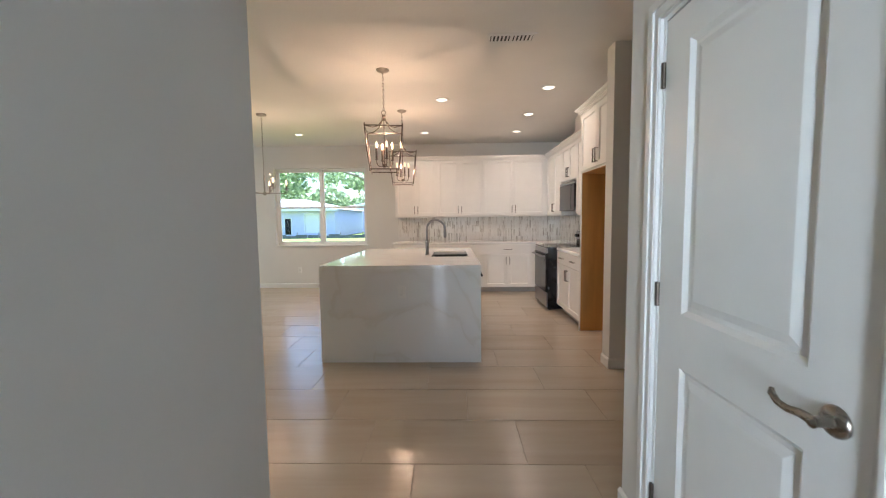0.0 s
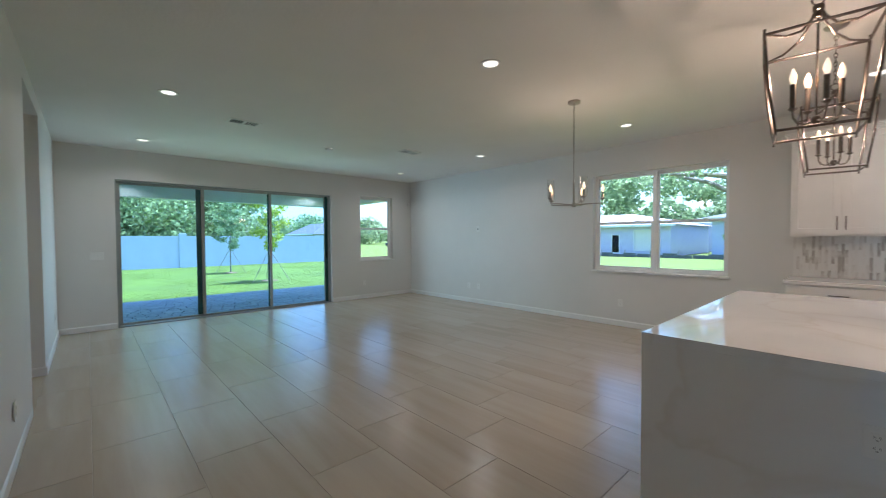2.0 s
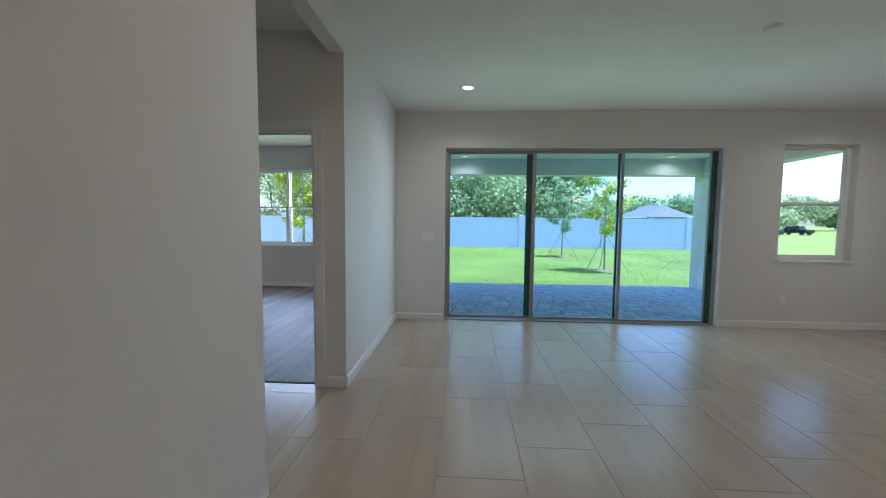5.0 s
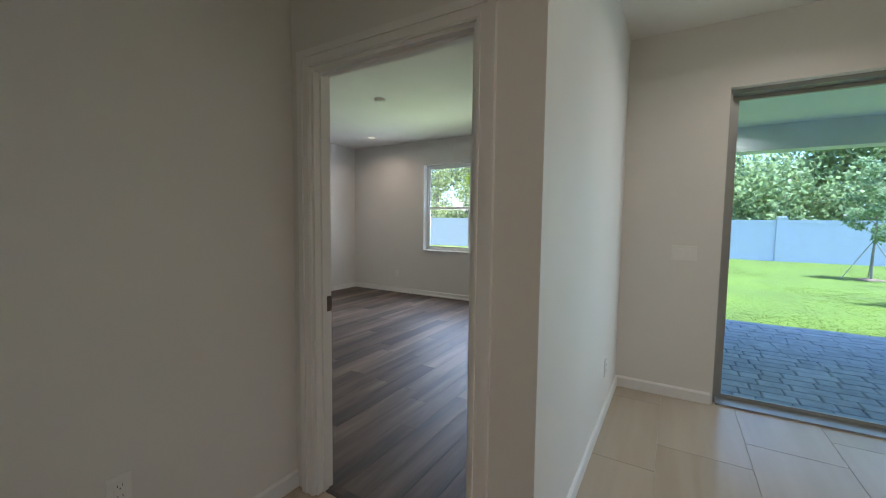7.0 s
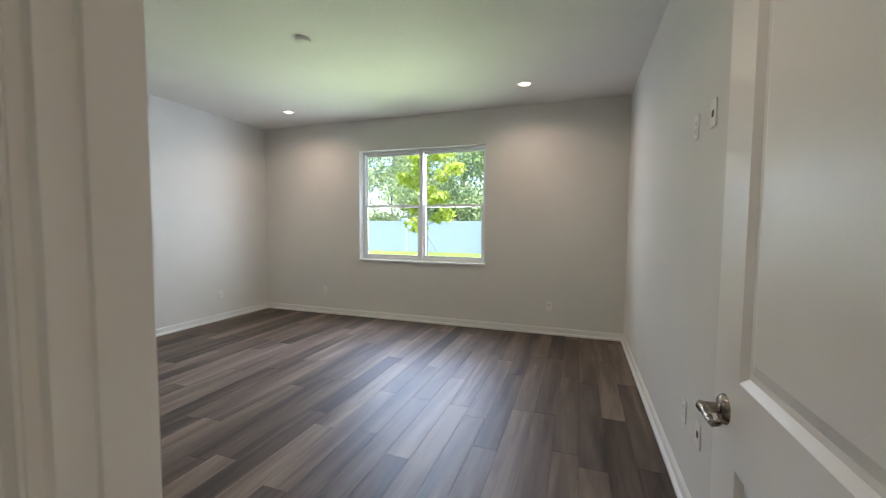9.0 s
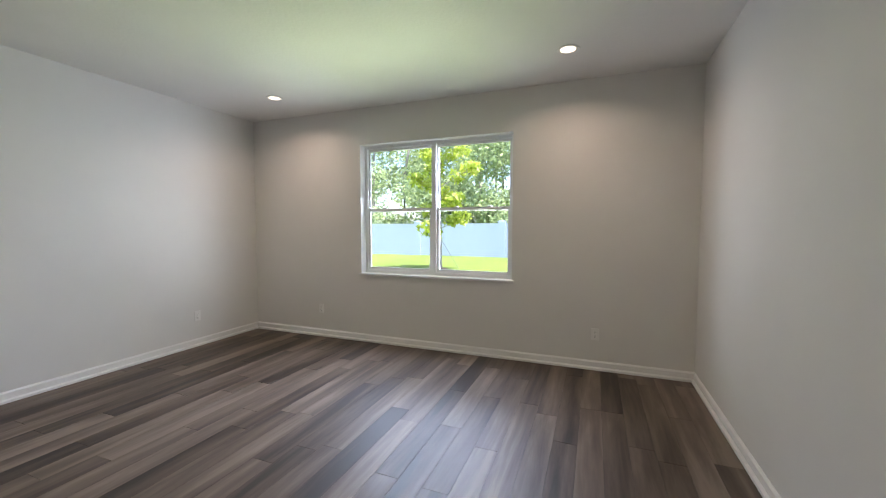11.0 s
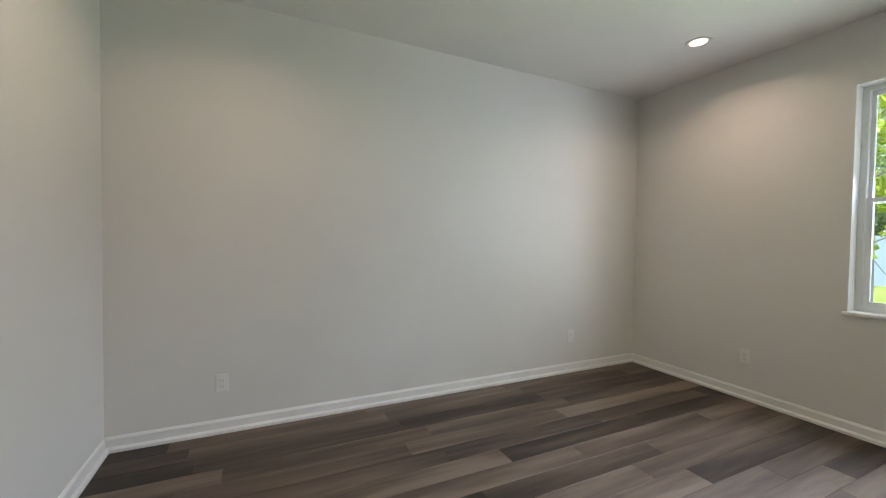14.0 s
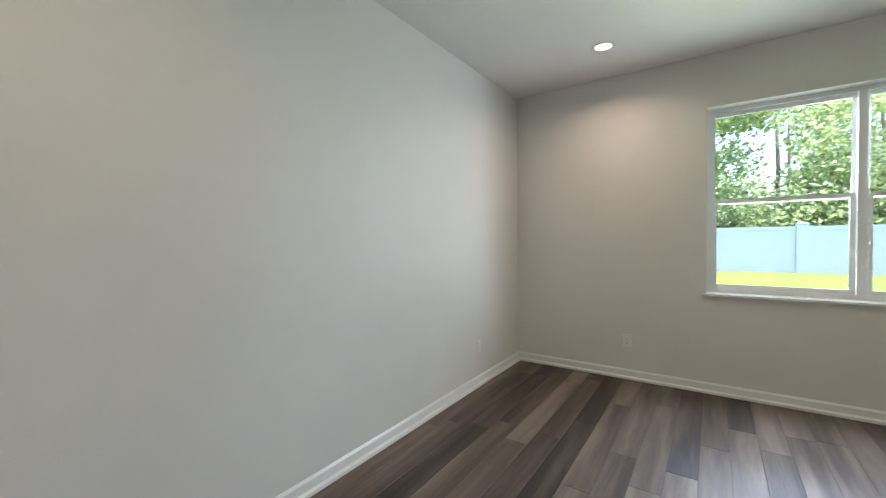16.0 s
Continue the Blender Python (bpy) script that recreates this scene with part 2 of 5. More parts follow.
def quartz():
    m = mat("veined_white_quartz", (0.78, 0.775, 0.765), 0.06, var=0.015, scale=2)
    nt = m.node_tree
    p = nt.nodes["Principled BSDF"]
    tc = nt.nodes.new("ShaderNodeTexCoord")
    mp = nt.nodes.new("ShaderNodeMapping")
    mp.inputs["Rotation"].default_value = (0.3, 0.75, 0.5)
    nt.links.new(tc.outputs["Object"], mp.inputs[0])
    n = nt.nodes.new("ShaderNodeTexNoise")
    n.inputs["Scale"].default_value, n.inputs["Detail"].default_value, n.inputs["Distortion"].default_value = 0.85, 5, 0.9
    nt.links.new(mp.outputs[0], n.inputs["Vector"])
    r = nt.nodes.new("ShaderNodeValToRGB")
    e = r.color_ramp.elements
    e[0].position, e[0].color = 0.44, (0.8, 0.795, 0.78, 1)
    e[1].position, e[1].color = 0.56, (0.8, 0.795, 0.78, 1)
    k = e.new(0.497)
    k.color = (0.735, 0.715, 0.68, 1)
    k = e.new(0.485)
    k.color = (0.79, 0.78, 0.765, 1)
    k = e.new(0.515)
    k.color = (0.775, 0.765, 0.75, 1)
    nt.links.new(n.outputs[0], r.inputs[0])
    nt.links.new(r.outputs[0], p.inputs["Base Color"])
    return m


M_QUARTZ = quartz()

# ---- mesh helpers ----
def box(bm, x0, y0, z0, x1, y1, z1):
    v = [bm.verts.new(c) for c in ((x0, y0, z0), (x1, y0, z0), (x1, y1, z0), (x0, y1, z0), (x0, y0, z1), (x1, y0, z1), (x1, y1, z1), (x0, y1, z1))]
    return [bm.faces.new([v[k] for k in f]) for f in ((3, 2, 1, 0), (4, 5, 6, 7), (0, 1, 5, 4), (1, 2, 6, 5), (2, 3, 7, 6), (3, 0, 4, 7))]


def boxes(*rects):
    bm = bmesh.new()
    for r in rects:
        box(bm, *r)
    return bm


def soft_box(x0, y0, z0, x1, y1, z1, r=0.004, seg=2):
    bm = boxes((x0, y0, z0, x1, y1, z1))
    bmesh.ops.bevel(bm, geom=list(bm.edges), offset=r, segments=seg, profile=0.5, affect="EDGES")
    return bm


def cyl(bm, a, b, r0, r1=None, n=16):
    a, b = Vector(a), Vector(b)
    r1 = r0 if r1 is None else r1
    m = Matrix.Translation((a + b) / 2) @ (b - a).to_track_quat("Z", "Y").to_matrix().to_4x4()
    bmesh.ops.create_cone(bm, cap_ends=True, segments=n, radius1=r0, radius2=r1, depth=(b - a).length, matrix=m)


def tube(bm, pts, r, n=10):
    """A bent tube through the points."""
    pts = [Vector(p) for p in pts]
    rings = []
    for k, p in enumerate(pts):
        d = (pts[min(k + 1, len(pts) - 1)] - pts[max(k - 1, 0)]).normalized()
        q = d.to_track_quat("Z", "Y")
        rr = r[k] if isinstance(r, (list, tuple)) else r
        rings.append([bm.verts.new(p + q @ Vector((rr * math.cos(a), rr * math.sin(a), 0))) for a in (2 * math.pi * j / n for j in range(n))])
    for u, v in zip(rings, rings[1:]):
        for j in range(n):
            bm.faces.new((u[j], u[(j + 1) % n], v[(j + 1) % n], v[j]))
    bm.faces.new(rings[0][::-1])
    bm.faces.new(rings[-1])


def lathe(bm, profile, n=24, at=(0, 0, 0)):
    """Turned shape from (radius, height) pairs."""
    rings = [[bm.verts.new((at[0] + r * math.cos(2 * math.pi * j / n), at[1] + r * math.sin(2 * math.pi * j / n), at[2] + z)) for j in range(n)] for r, z in profile]
    for u, v in zip(rings, rings[1:]):
        for j in range(n):
            bm.faces.new((u[j], u[(j + 1) % n], v[(j + 1) % n], v[j]))
    bm.faces.new(rings[0][::-1])
    bm.faces.new(rings[-1])


def mesh_of(name, bm, material, smooth=False):
    bmesh.ops.recalc_face_normals(bm, faces=list(bm.faces))
    me = bpy.data.meshes.new(name)
    bm.to_mesh(me)
    bm.free()
    me.materials.append(material)
    if smooth:
        for poly in me.polygons:
            poly.use_smooth = True
        me.set_sharp_from_angle(angle=radians(40))
    return me


def part(name, bm, material, parent, label="", smooth=False):
    ob = new(name, mesh_of(name, bm, material, smooth))
    ob.parent = parent
    return tagged(ob, label)


def thing(name, label, category, group="", kind="", at=None):
    ob = new(name)
    ob.empty_display_size = 0.1
    if at is not None:
        ob.matrix_basis = at
    return tagged(ob, label, category, group, kind)


def solid(name, bm, material, label, category, kind="", group="", at=None, smooth=False):
    ob = new(name, mesh_of(name, bm, material, smooth))
    if at is not None:
        ob.matrix_basis = at
    return tagged(ob, label, category, group, kind)


def structure(name, bm, material, label, category):
    return solid(name, bm, material, label, category, "structure")


# ---- large structure ----
H = 2.812
XL, YB, XR = -8.545, 7.782, 1.99
YS = 1.308           # living side of the bedroom wall
BX, BY, BE = -10.985, -3.972, -6.495
EXT = 0.22
HX, GX, DX = -6.31, -5.04, -6.41   # vestibule: door wall, opening edge, bedroom side


def holed(axis, lo, hi, a0, a1, z0, z1, holes):
    """A wall slab between lo and hi across, a0 to a1 along, with rectangular holes (from, to, bottom, top)."""
    bm = bmesh.new()

    def put(p, q, u, v):
        if q - p > 1e-4 and v - u > 1e-4:
            box(bm, *((p, lo, u, q, hi, v) if axis == "x" else (lo, p, u, hi, q, v)))
    at = a0
    for p, q, u, v in sorted(holes):
        put(at, p, z0, z1)
        put(p, q, z0, u)
        put(p, q, v, z1)
        at = q
    put(at, a1, z0, z1)
    return bm


SLIDER = (1.98, 5.6, -0.1, 2.34)
SIDE_WIN = (6.31, 7.215, 0.89, 2.38)
KIT_WIN = (-3.675, -1.84, 0.86, 2.384)
BED_WIN = (-2.283, -0.44, 0.84, 2.378)
BED_DOOR = (0.213, 1.062, -0.1, 2.057)
# unseen opening, kept narrow and left to steer light onto the closet door
ENTRY = (-0.68, -0.18, 0.06, 2.62)
PANTRY_DOOR = (0.768, 1.56, -0.1, 2.05)

structure("wall_north", holed("x", YB, YB + EXT, XL - EXT, XR + EXT, -0.1, H, [KIT_WIN]), M_WALL, "plain off-white painted wall with a wide window", "wall")
structure("wall_west", holed("y", XL - EXT, XL, YS, YB, -0.1, H, [SLIDER, SIDE_WIN]), M_WALL, "off-white painted wall with sliding glass door and window", "wall")
structure("wall_east", boxes((XR, 3.645, -0.1, XR + 0.12, YB, H)), M_WALL, "off-white painted kitchen wall behind the cabinets", "wall")
structure("wall_stub", boxes((1.262, 3.488, -0.1, 3.4, 3.645, H)), M_WALL, "off-white wall end beside the refrigerator alcove", "wall")
structure("wall_side_hall", boxes((3.4, 1.69, -0.1, 3.52, 3.645, H), (0.78, 1.69, -0.1, 3.4, 1.81, H)), M_WALL, "plain off-white wall of the side hall", "wall")
structure("wall_corridor_east", holed("y", 0.66, 0.78, -2.5, 1.81, -0.1, H, [PANTRY_DOOR]), M_WALL, "off-white corridor wall with a closed panel door", "wall")
structure("wall_corridor_west", boxes((-0.84, -2.5, -0.1, -0.718, 1.19, H)), M_WALL, "plain off-white corridor wall ending at the living room", "wall")
structure("wall_corridor_end", holed("x", -2.72, -2.5, -0.84, 0.78, -0.1, H, [ENTRY]), M_WALL, "plain off-white wall closing the corridor", "wall")
bm = boxes((GX, 1.19, -0.1, -0.718, YS, H), (HX, 1.19, 2.645, GX, YS, H))
for v in bm.verts:
    if v.co.x > -1 and v.co.y > 1.25:
        v.co.y = 1.281
structure("wall_south", bm, M_WALL, "off-white living room wall with a cased-free hall opening", "wall")
structure("wall_bedroom_north", boxes((BX - EXT, 1.226, -0.1, HX, YS, H)), M_WALL, "off-white wall between living room and bedroom", "wall")
structure("wall_bedroom_closet", boxes((BE, -4.1, -0.1, HX, -0.3, H)), M_WALL, "plain off-white bedroom wall", "wall")
structure("wall_bedroom_east", holed("y", DX, HX, -0.3, 1.226, -0.1, H, [BED_DOOR]), M_WALL, "off-white wall with the bedroom doorway", "wall")
structure("wall_bedroom_south", boxes((BX - EXT, -4.1, -0.1, BE, BY, H)), M_WALL, "plain off-white bedroom wall", "wall")
structure("wall_bedroom_west", holed("y", BX - EXT, BX, BY, 1.226, -0.1, H, [BED_WIN]), M_WALL, "off-white bedroom wall with a double window", "wall")
structure("wall_vestibule", boxes((HX, -0.04, -0.1, -4.92, 0.08, H), (GX, 0.08, -0.1, -4.92, 1.19, H)), M_WALL, "plain off-white vestibule wall", "wall")
structure("ceiling", boxes((-6.36, -2.62, H, 3.52, 8.0, H + 0.12), (XL - EXT, 1.267, H, -6.36, 8.0, H + 0.12)), M_CEIL, "white textured living room and kitchen ceiling", "ceiling")
structure("ceiling_bedroom", boxes((BX - EXT, -4.1, H, -6.36, 1.267, H + 0.12)), M_CEIL, "white textured bedroom ceiling", "ceiling")
structure("roof", boxes((-12.4, -4.7, 3.02, -5.9, 8.62, 3.1), (-5.9, -2.8, 3.02, 4.1, 8.62, 3.1), (-11.9, 8.0, 2.86, 4.1, 8.62, 3.02)), M_ROOFING, "shingle roof with overhanging eaves", "roof")


def baseboard(name, runs, shoe=False, tall=0.09):
    """Runs: (x0, y0, x1, y1, nx, ny): a line on the wall face and the way into the room."""
    top = thing(name, "white painted baseboard" + (" with quarter-round shoe" if shoe else ""), "baseboard", kind="structure")
    for x0, y0, x1, y1, nx, ny in runs:
        bm = bmesh.new()
        for d0, d1, z0, z1 in ((0.0, 0.013, 0.0, tall - 0.014), (0.0, 0.013, tall - 0.014, tall)) + (((0.013, 0.03, 0.0, 0.02), (0.013, 0.03, 0.02, 0.03)) if shoe else ()):
            xs = sorted((x0 + nx * d0, x1 + nx * d1)) if nx else (x0, x1)
            ys = sorted((y0 + ny * d0, y1 + ny * d1)) if ny else (y0, y1)
            had = set(bm.verts)
            box(bm, xs[0], ys[0], z0 + 0.001, xs[1], ys[1], z1)
            if z0 > 0:  # the top edges slope back to the wall
                for v in set(bm.verts) - had:
                    if v.co.z > z1 - 0.001:
                        out = max((v.co.x - x0) * nx, (v.co.y - y0) * ny)
                        if out > d1 - 0.001:
                            v.co.x -= nx * (d1 - d0) * 0.7
                            v.co.y -= ny * (d1 - d0) * 0.7
        part("board", bm, M_TRIM, top)
    return top


baseboard("baseboard_living", [
    (XL, YB, -1.25, YB, 0, -1), (XL, 5.61, XL, YB - 0.013, 1, 0), (XL, YS, XL, 1.965, 1, 0), (XL + 0.013, YS, HX, YS, 0, 1),
    (HX, 1.139, HX, YS + 0.013, 1, 0), (GX, YS - 0.012, -0.718, YS - 0.012, 0, 1), (-0.718, -2.5, -0.718, 1.295, 1, 0), (0.66, 1.636, 0.66, 1.823, -1, 0),
    (0.66, 1.81, 3.4, 1.81, 0, 1), (1.249, 3.488, 3.4, 3.488, 0, -1), (1.262, 3.488, 1.262, 3.645, -1, 0), (0.66, -2.5, 0.66, 0.69, -1, 0),
    (HX, 0.08, GX, 0.08, 0, 1), (GX, 0.093, GX, YS, -1, 0)])
baseboard("baseboard_bedroom", [
    (BX, BY, BX, 1.226, 1, 0), (BX + 0.03, BY, BE, BY, 0, 1), (BX + 0.03, 1.226, BE, 1.226, 0, -1), (BE, BY + 0.03, BE, -0.3, -1, 0), (DX, -0.3, DX, 0.13, -1, 0)], True, 0.09)


def casing(name, axis, face, out, a0, a1, top):
    """Moulded trim round a door opening on the wall face."""
    bm = bmesh.new()
    for d, i0, i1 in ((0.012, 0.0, 0.062), (0.019, 0.044, 0.075), (0.016, 0.006, 0.018)):
        f0, f1 = sorted((face, face + out * d))
        for p, q, u, v in ((a0 - i1, a0 - i0, 0.0, top + i1), (a1 + i0, a1 + i1, 0.0, top + i1), (a0 - i0, a1 + i0, top + i0, top + i1)):
            box(bm, *((p, f0, u, q, f1, v) if axis == "x" else (f0, p, u, f1, q, v)))
    return structure(name, bm, M_TRIM, "white moulded door casing", "trim")


casing("trim_bedroom_door", "y", HX, 1, BED_DOOR[0], BED_DOOR[1], BED_DOOR[3])
casing("trim_bedroom_door_inside", "y", DX, -1, BED_DOOR[0], BED_DOOR[1], BED_DOOR[3])
casing("trim_pantry_door", "y", 0.66, -1, PANTRY_DOOR[0], PANTRY_DOOR[1], PANTRY_DOOR[3])


def jamb(name, x0, x1, a0, a1, top, stop0, stop1):
    bm = boxes((x0, a0, 0, x1, a0 + 0.016, top), (x0, a1 - 0.016, 0, x1, a1, top), (x0, a0 + 0.016, top - 0.016, x1, a1 - 0.016, top),
               (stop0, a0 + 0.016, 0, stop1, a0 + 0.027, top - 0.016), (stop0, a1 - 0.027, 0, stop1, a1 - 0.016, top - 0.016), (stop0, a0 + 0.027, top - 0.027, stop1, a1 - 0.027, top - 0.016))
    return structure(name, bm, M_TRIM, "white painted door jamb with stop", "trim")


jamb("trim_bedroom_jamb", DX + 0.001, HX - 0.001, BED_DOOR[0], BED_DOOR[1], BED_DOOR[3], -6.37, -6.345)
jamb("trim_pantry_jamb", 0.661, 0.779, PANTRY_DOOR[0], PANTRY_DOOR[1], PANTRY_DOOR[3], 0.7, 0.73)


# ---- windows ----
def window(name, label, w, z0, z1, units, at):
    """Single-hung vinyl units side by side; the room lies on the local -y side."""
    top = thing(name, label, "window", kind="structure", at=at)
    f = 0.035
    y0, y1 = 0.1, 0.165
    bm = boxes((0, y0, z0, w, y1, z0 + f), (0, y0, z1 - f, w, y1, z1), (0, y0, z0 + f, f, y1, z1 - f), (w - f, y0, z0 + f, w, y1, z1 - f))
    step = (w - 2 * f + 0.05) / units
    for k in range(1, units):
        x = f + k * step - 0.05
        box(bm, x, y0 - 0.012, z0 + f, x + 0.05, y1, z1 - f)
    part("window_frame", bm, M_VINYL, top)
    mid = (z0 + z1) / 2 - 0.01
    for k in range(units):
        x0, x1 = f + k * step, f + k * step + step - 0.05
        for low in (True, False):
            u, v = (z0 + f, mid + 0.02) if low else (mid - 0.02, z1 - f)
            p, q = (0.106, 0.13) if low else (0.132, 0.156)
            b = 0.034 if low else 0.022
            sash = part("sash", boxes((x0, p, u, x1, q, u + b), (x0, p, v - 0.03, x1, q, v), (x0, p, u + b, x0 + b, q, v - 0.03), (x1 - b, p, u + b, x1, q, v - 0.03)), M_VINYL, top)
            pane = part("pane", boxes((x0 + b, (p + q) / 2 - 0.002, u + b, x1 - b, (p + q) / 2 + 0.002, v - 0.03)), M_PANE, sash)
            pane.visible_shadow = False
            if low:
                for c in (0.28, 0.72):
                    xx = x0 + (x1 - x0) * c
                    part("sash_lock", soft_box(xx - 0.025, p - 0.006, v, xx + 0.025, q, v + 0.012, 0.003), M_VINYL, sash)
    part("window_sill", soft_box(-0.025, -0.022, z0 - 0.024, w + 0.025, 0.1, z0 - 0.001, 0.004), M_SILL, top, "pale stone sill")
    return top


window("window_1", "white vinyl double single-hung window with stone sill", KIT_WIN[1] - KIT_WIN[0], KIT_WIN[2], KIT_WIN[3], 2, pose(KIT_WIN[0], YB, 0))
window("window_2", "narrow white vinyl single-hung window", SIDE_WIN[1] - SIDE_WIN[0], SIDE_WIN[2], SIDE_WIN[3], 1, pose(XL, SIDE_WIN[0], 0, 0, 0, 90))
window("window_3", "white vinyl double single-hung bedroom window", BED_WIN[1] - BED_WIN[0], BED_WIN[2], BED_WIN[3], 2, pose(BX, BED_WIN[0], 0, 0, 0, 90))

# out of view, added as a way in for corridor light
window("window_4", "unseen tall white vinyl window added to light the corridor", ENTRY[1] - ENTRY[0], ENTRY[2], ENTRY[3], 1, pose(ENTRY[1], -2.5, 0, 0, 0, 180))


def sliding_door():
    top = thing("door_3", "three-panel sliding glass door, grey aluminium, closed", "sliding door", kind="structure")
    y0, y1, _, z1 = SLIDER
    xa, xb = XL - 0.2, XL - 0.07
    part("door_frame", boxes((xa, y0, 0.0, xb, y0 + 0.022, z1), (xa, y1 - 0.05, 0.0, xb, y1, z1), (xa, y0 + 0.022, z1 - 0.03, xb, y1 - 0.05, z1), (xa, y0 + 0.022, -0.02, xb + 0.05, y1 - 0.05, 0.014)), M_ALU, top)
    edges = (y0 + 0.022, 3.19, 4.345, y1 - 0.05)
    for k in range(3):
        a, b = edges[k] - (0.028 if k else 0), edges[k + 1] + (0.028 if k < 2 else 0)
        x = xb - 0.015 - 0.036 * (2 - k)
        s = 0.045
        last = 0.085 if k == 2 else s
        pan = part("door_panel", boxes((x - 0.03, a, 0.016, x, a + s, z1 - 0.032), (x - 0.03, b - last, 0.016, x, b, z1 - 0.032), (x - 0.03, a + s, 0.016, x, b - last, 0.045), (x - 0.03, a + s, z1 - 0.06, x, b - last, z1 - 0.032)), M_ALU, top)
        if k < 2:
            e = 0.085 if k == 0 else 0.03
            # strip coloured dark for the shadow side of the stile
            part("interlock", boxes((x - 0.034, b - s - e, 0.02, x - 0.006, b - s, z1 - 0.034)), M_ALU_SHADED, pan, "interlock stile with shade in its dark colour")
        g = part("pane", boxes((x - 0.018, a + s, 0.045, x - 0.012, b - last, z1 - 0.06)), M_SLIDER_PANE, pan)
        g.visible_shadow = False
        if k == 2:
            # thin dark sheet over the stile, standing in for its shade
            part("interlock", boxes((x - 0.0005, b - last + 0.012, 0.02, x + 0.002, b - 0.006, z1 - 0.034)), M_ALU_SHADED, pan, "dark strip for the shaded closing stile")
            part("door_handle", soft_box(x + 0.002, b - 0.05, 0.98, x + 0.022, b - 0.028, 1.1, 0.005), M_BLACK, pan, "black pull handle")
    return top


sliding_door()


# ---- panel doors ----
def frustum(bm, u0, u1, w0, w1, y0, ins, y1, cap=True):
    a = [bm.verts.new(c) for c in ((u0, y0, w0), (u1, y0, w0), (u1, y0, w1), (u0, y0, w1))]
    b = [bm.verts.new(c) for c in ((u0 + ins, y1, w0 + ins), (u1 - ins, y1, w0 + ins), (u1 - ins, y1, w1 - ins), (u0 + ins, y1, w1 - ins))]
    for k in range(4):
        bm.faces.new((a[k], a[(k + 1) % 4], b[(k + 1) % 4], b[k]))
    if cap:
        bm.faces.new(b)


def panel_door(name, label, w, h, at, lever_side, hinge_h):
    """Local: hinge edge at x=0, width along +x, thickness 0 to 0.035 along y."""
    top = thing(name, label, "door", kind="structure", at=at)
    t, st = 0.035, 0.14
    bm = boxes((0, 0, 0, st, t, h), (w - st, 0, 0, w, t, h), (st, 0, 0, w - st, t, 0.2), (st, 0, 0.815, w - st, t, 1.0), (st, 0, h - 0.115, w - st, t, h), (st, 0.012, 0.2, w - st, t - 0.012, h - 0.115))
    for w0, w1 in ((0.2, 0.815), (1.0, h - 0.115)):
        for y, c in ((0.0, 0.0118), (t, t - 0.0118)):
            frustum(bm, st, w - st, w0, w1, y, 0.016, c, False)
            frustum(bm, st + 0.03, w - st - 0.03, w0 + 0.03, w1 - 0.03, c, 0.026, y + (0.004 if y == 0 else -0.004))
    leaf = part("leaf", bm, M_DOOR, top)
    for side in (-1, 1):
        y = 0.0 if side < 0 else t
        bm = bmesh.new()
        m = Matrix.Translation((w - 0.072, y, 0.915)) @ Euler((radians(90 * -side), 0, 0)).to_matrix().to_4x4()
        lathe(bm, [(0.0335, -0.002), (0.033, 0.004), (0.027, 0.011), (0.014, 0.014), (0.0115, 0.02), (0.0115, 0.045), (0.013, 0.05), (0.004, 0.056)], 28)
        bmesh.ops.transform(bm, matrix=m, verts=list(bm.verts))
        yy = y + side * 0.043
        xx = w - 0.072
        tube(bm, [(xx + 0.004, yy, 0.915), (xx - 0.03, yy + side * 0.003, 0.918), (xx - 0.06, yy + side * 0.004, 0.913), (xx - 0.085, yy + side * 0.004, 0.9155), (xx - 0.105, yy + side * 0.002, 0.928), (xx - 0.112, yy - side * 0.004, 0.936)], [0.0105, 0.0095, 0.008, 0.0075, 0.0078, 0.005], 12)
        part("door_handle", bm, M_LEVER, leaf, "satin nickel lever handle", smooth=True)
    part("latch_plate", boxes((w - 0.0005, 0.006, 0.885, w + 0.0015, t - 0.006, 0.945)), M_NICKEL, leaf)
    for z in hinge_h:
        bm = boxes((-0.003, 0.004, z - 0.045, -0.0005, t - 0.004, z + 0.045))
        cyl(bm, (-0.005, -0.006, z - 0.045), (-0.005, -0.006, z + 0.045), 0.008, n=12)
        part("hinge", bm, M_NICKEL_DK, top, "dark nickel hinge")
    return top


bed_door = panel_door("door_1", "white two-panel bedroom door standing open", 0.748, 2.025, pose(-6.416, 1.06, 0.008, 0, 0, 180), 1, ())
panel_door("door_2", "closed white two-panel closet door with nickel lever", 0.754, 2.02, pose(0.663, 1.541, 0.008, 0, 0, -90), 1, (0.25, 1.044, 1.838))
for z in (0.26, 1.03, 1.83):
    bm = boxes((-0.043, 0.0115, z - 0.05, -0.008, 0.0128, z + 0.05), (-0.002, 0.003, z - 0.05, -0.0004, 0.032, z + 0.05))
    cyl(bm, (0.004, -0.0055, z - 0.05), (0.004, -0.0055, z + 0.05), 0.005, n=12)
    part("hinge", bm, M_NICKEL_DK, bed_door, "dark nickel hinge")
solid("strike_plate", boxes((-6.408, 0.2292, 0.91, -6.373, 0.231, 0.985), (-6.411, 0.2, 0.925, -6.4085, 0.231, 0.97)), M_NICKEL_DK, "dark nickel strike plate on the door jamb", "strike plate")


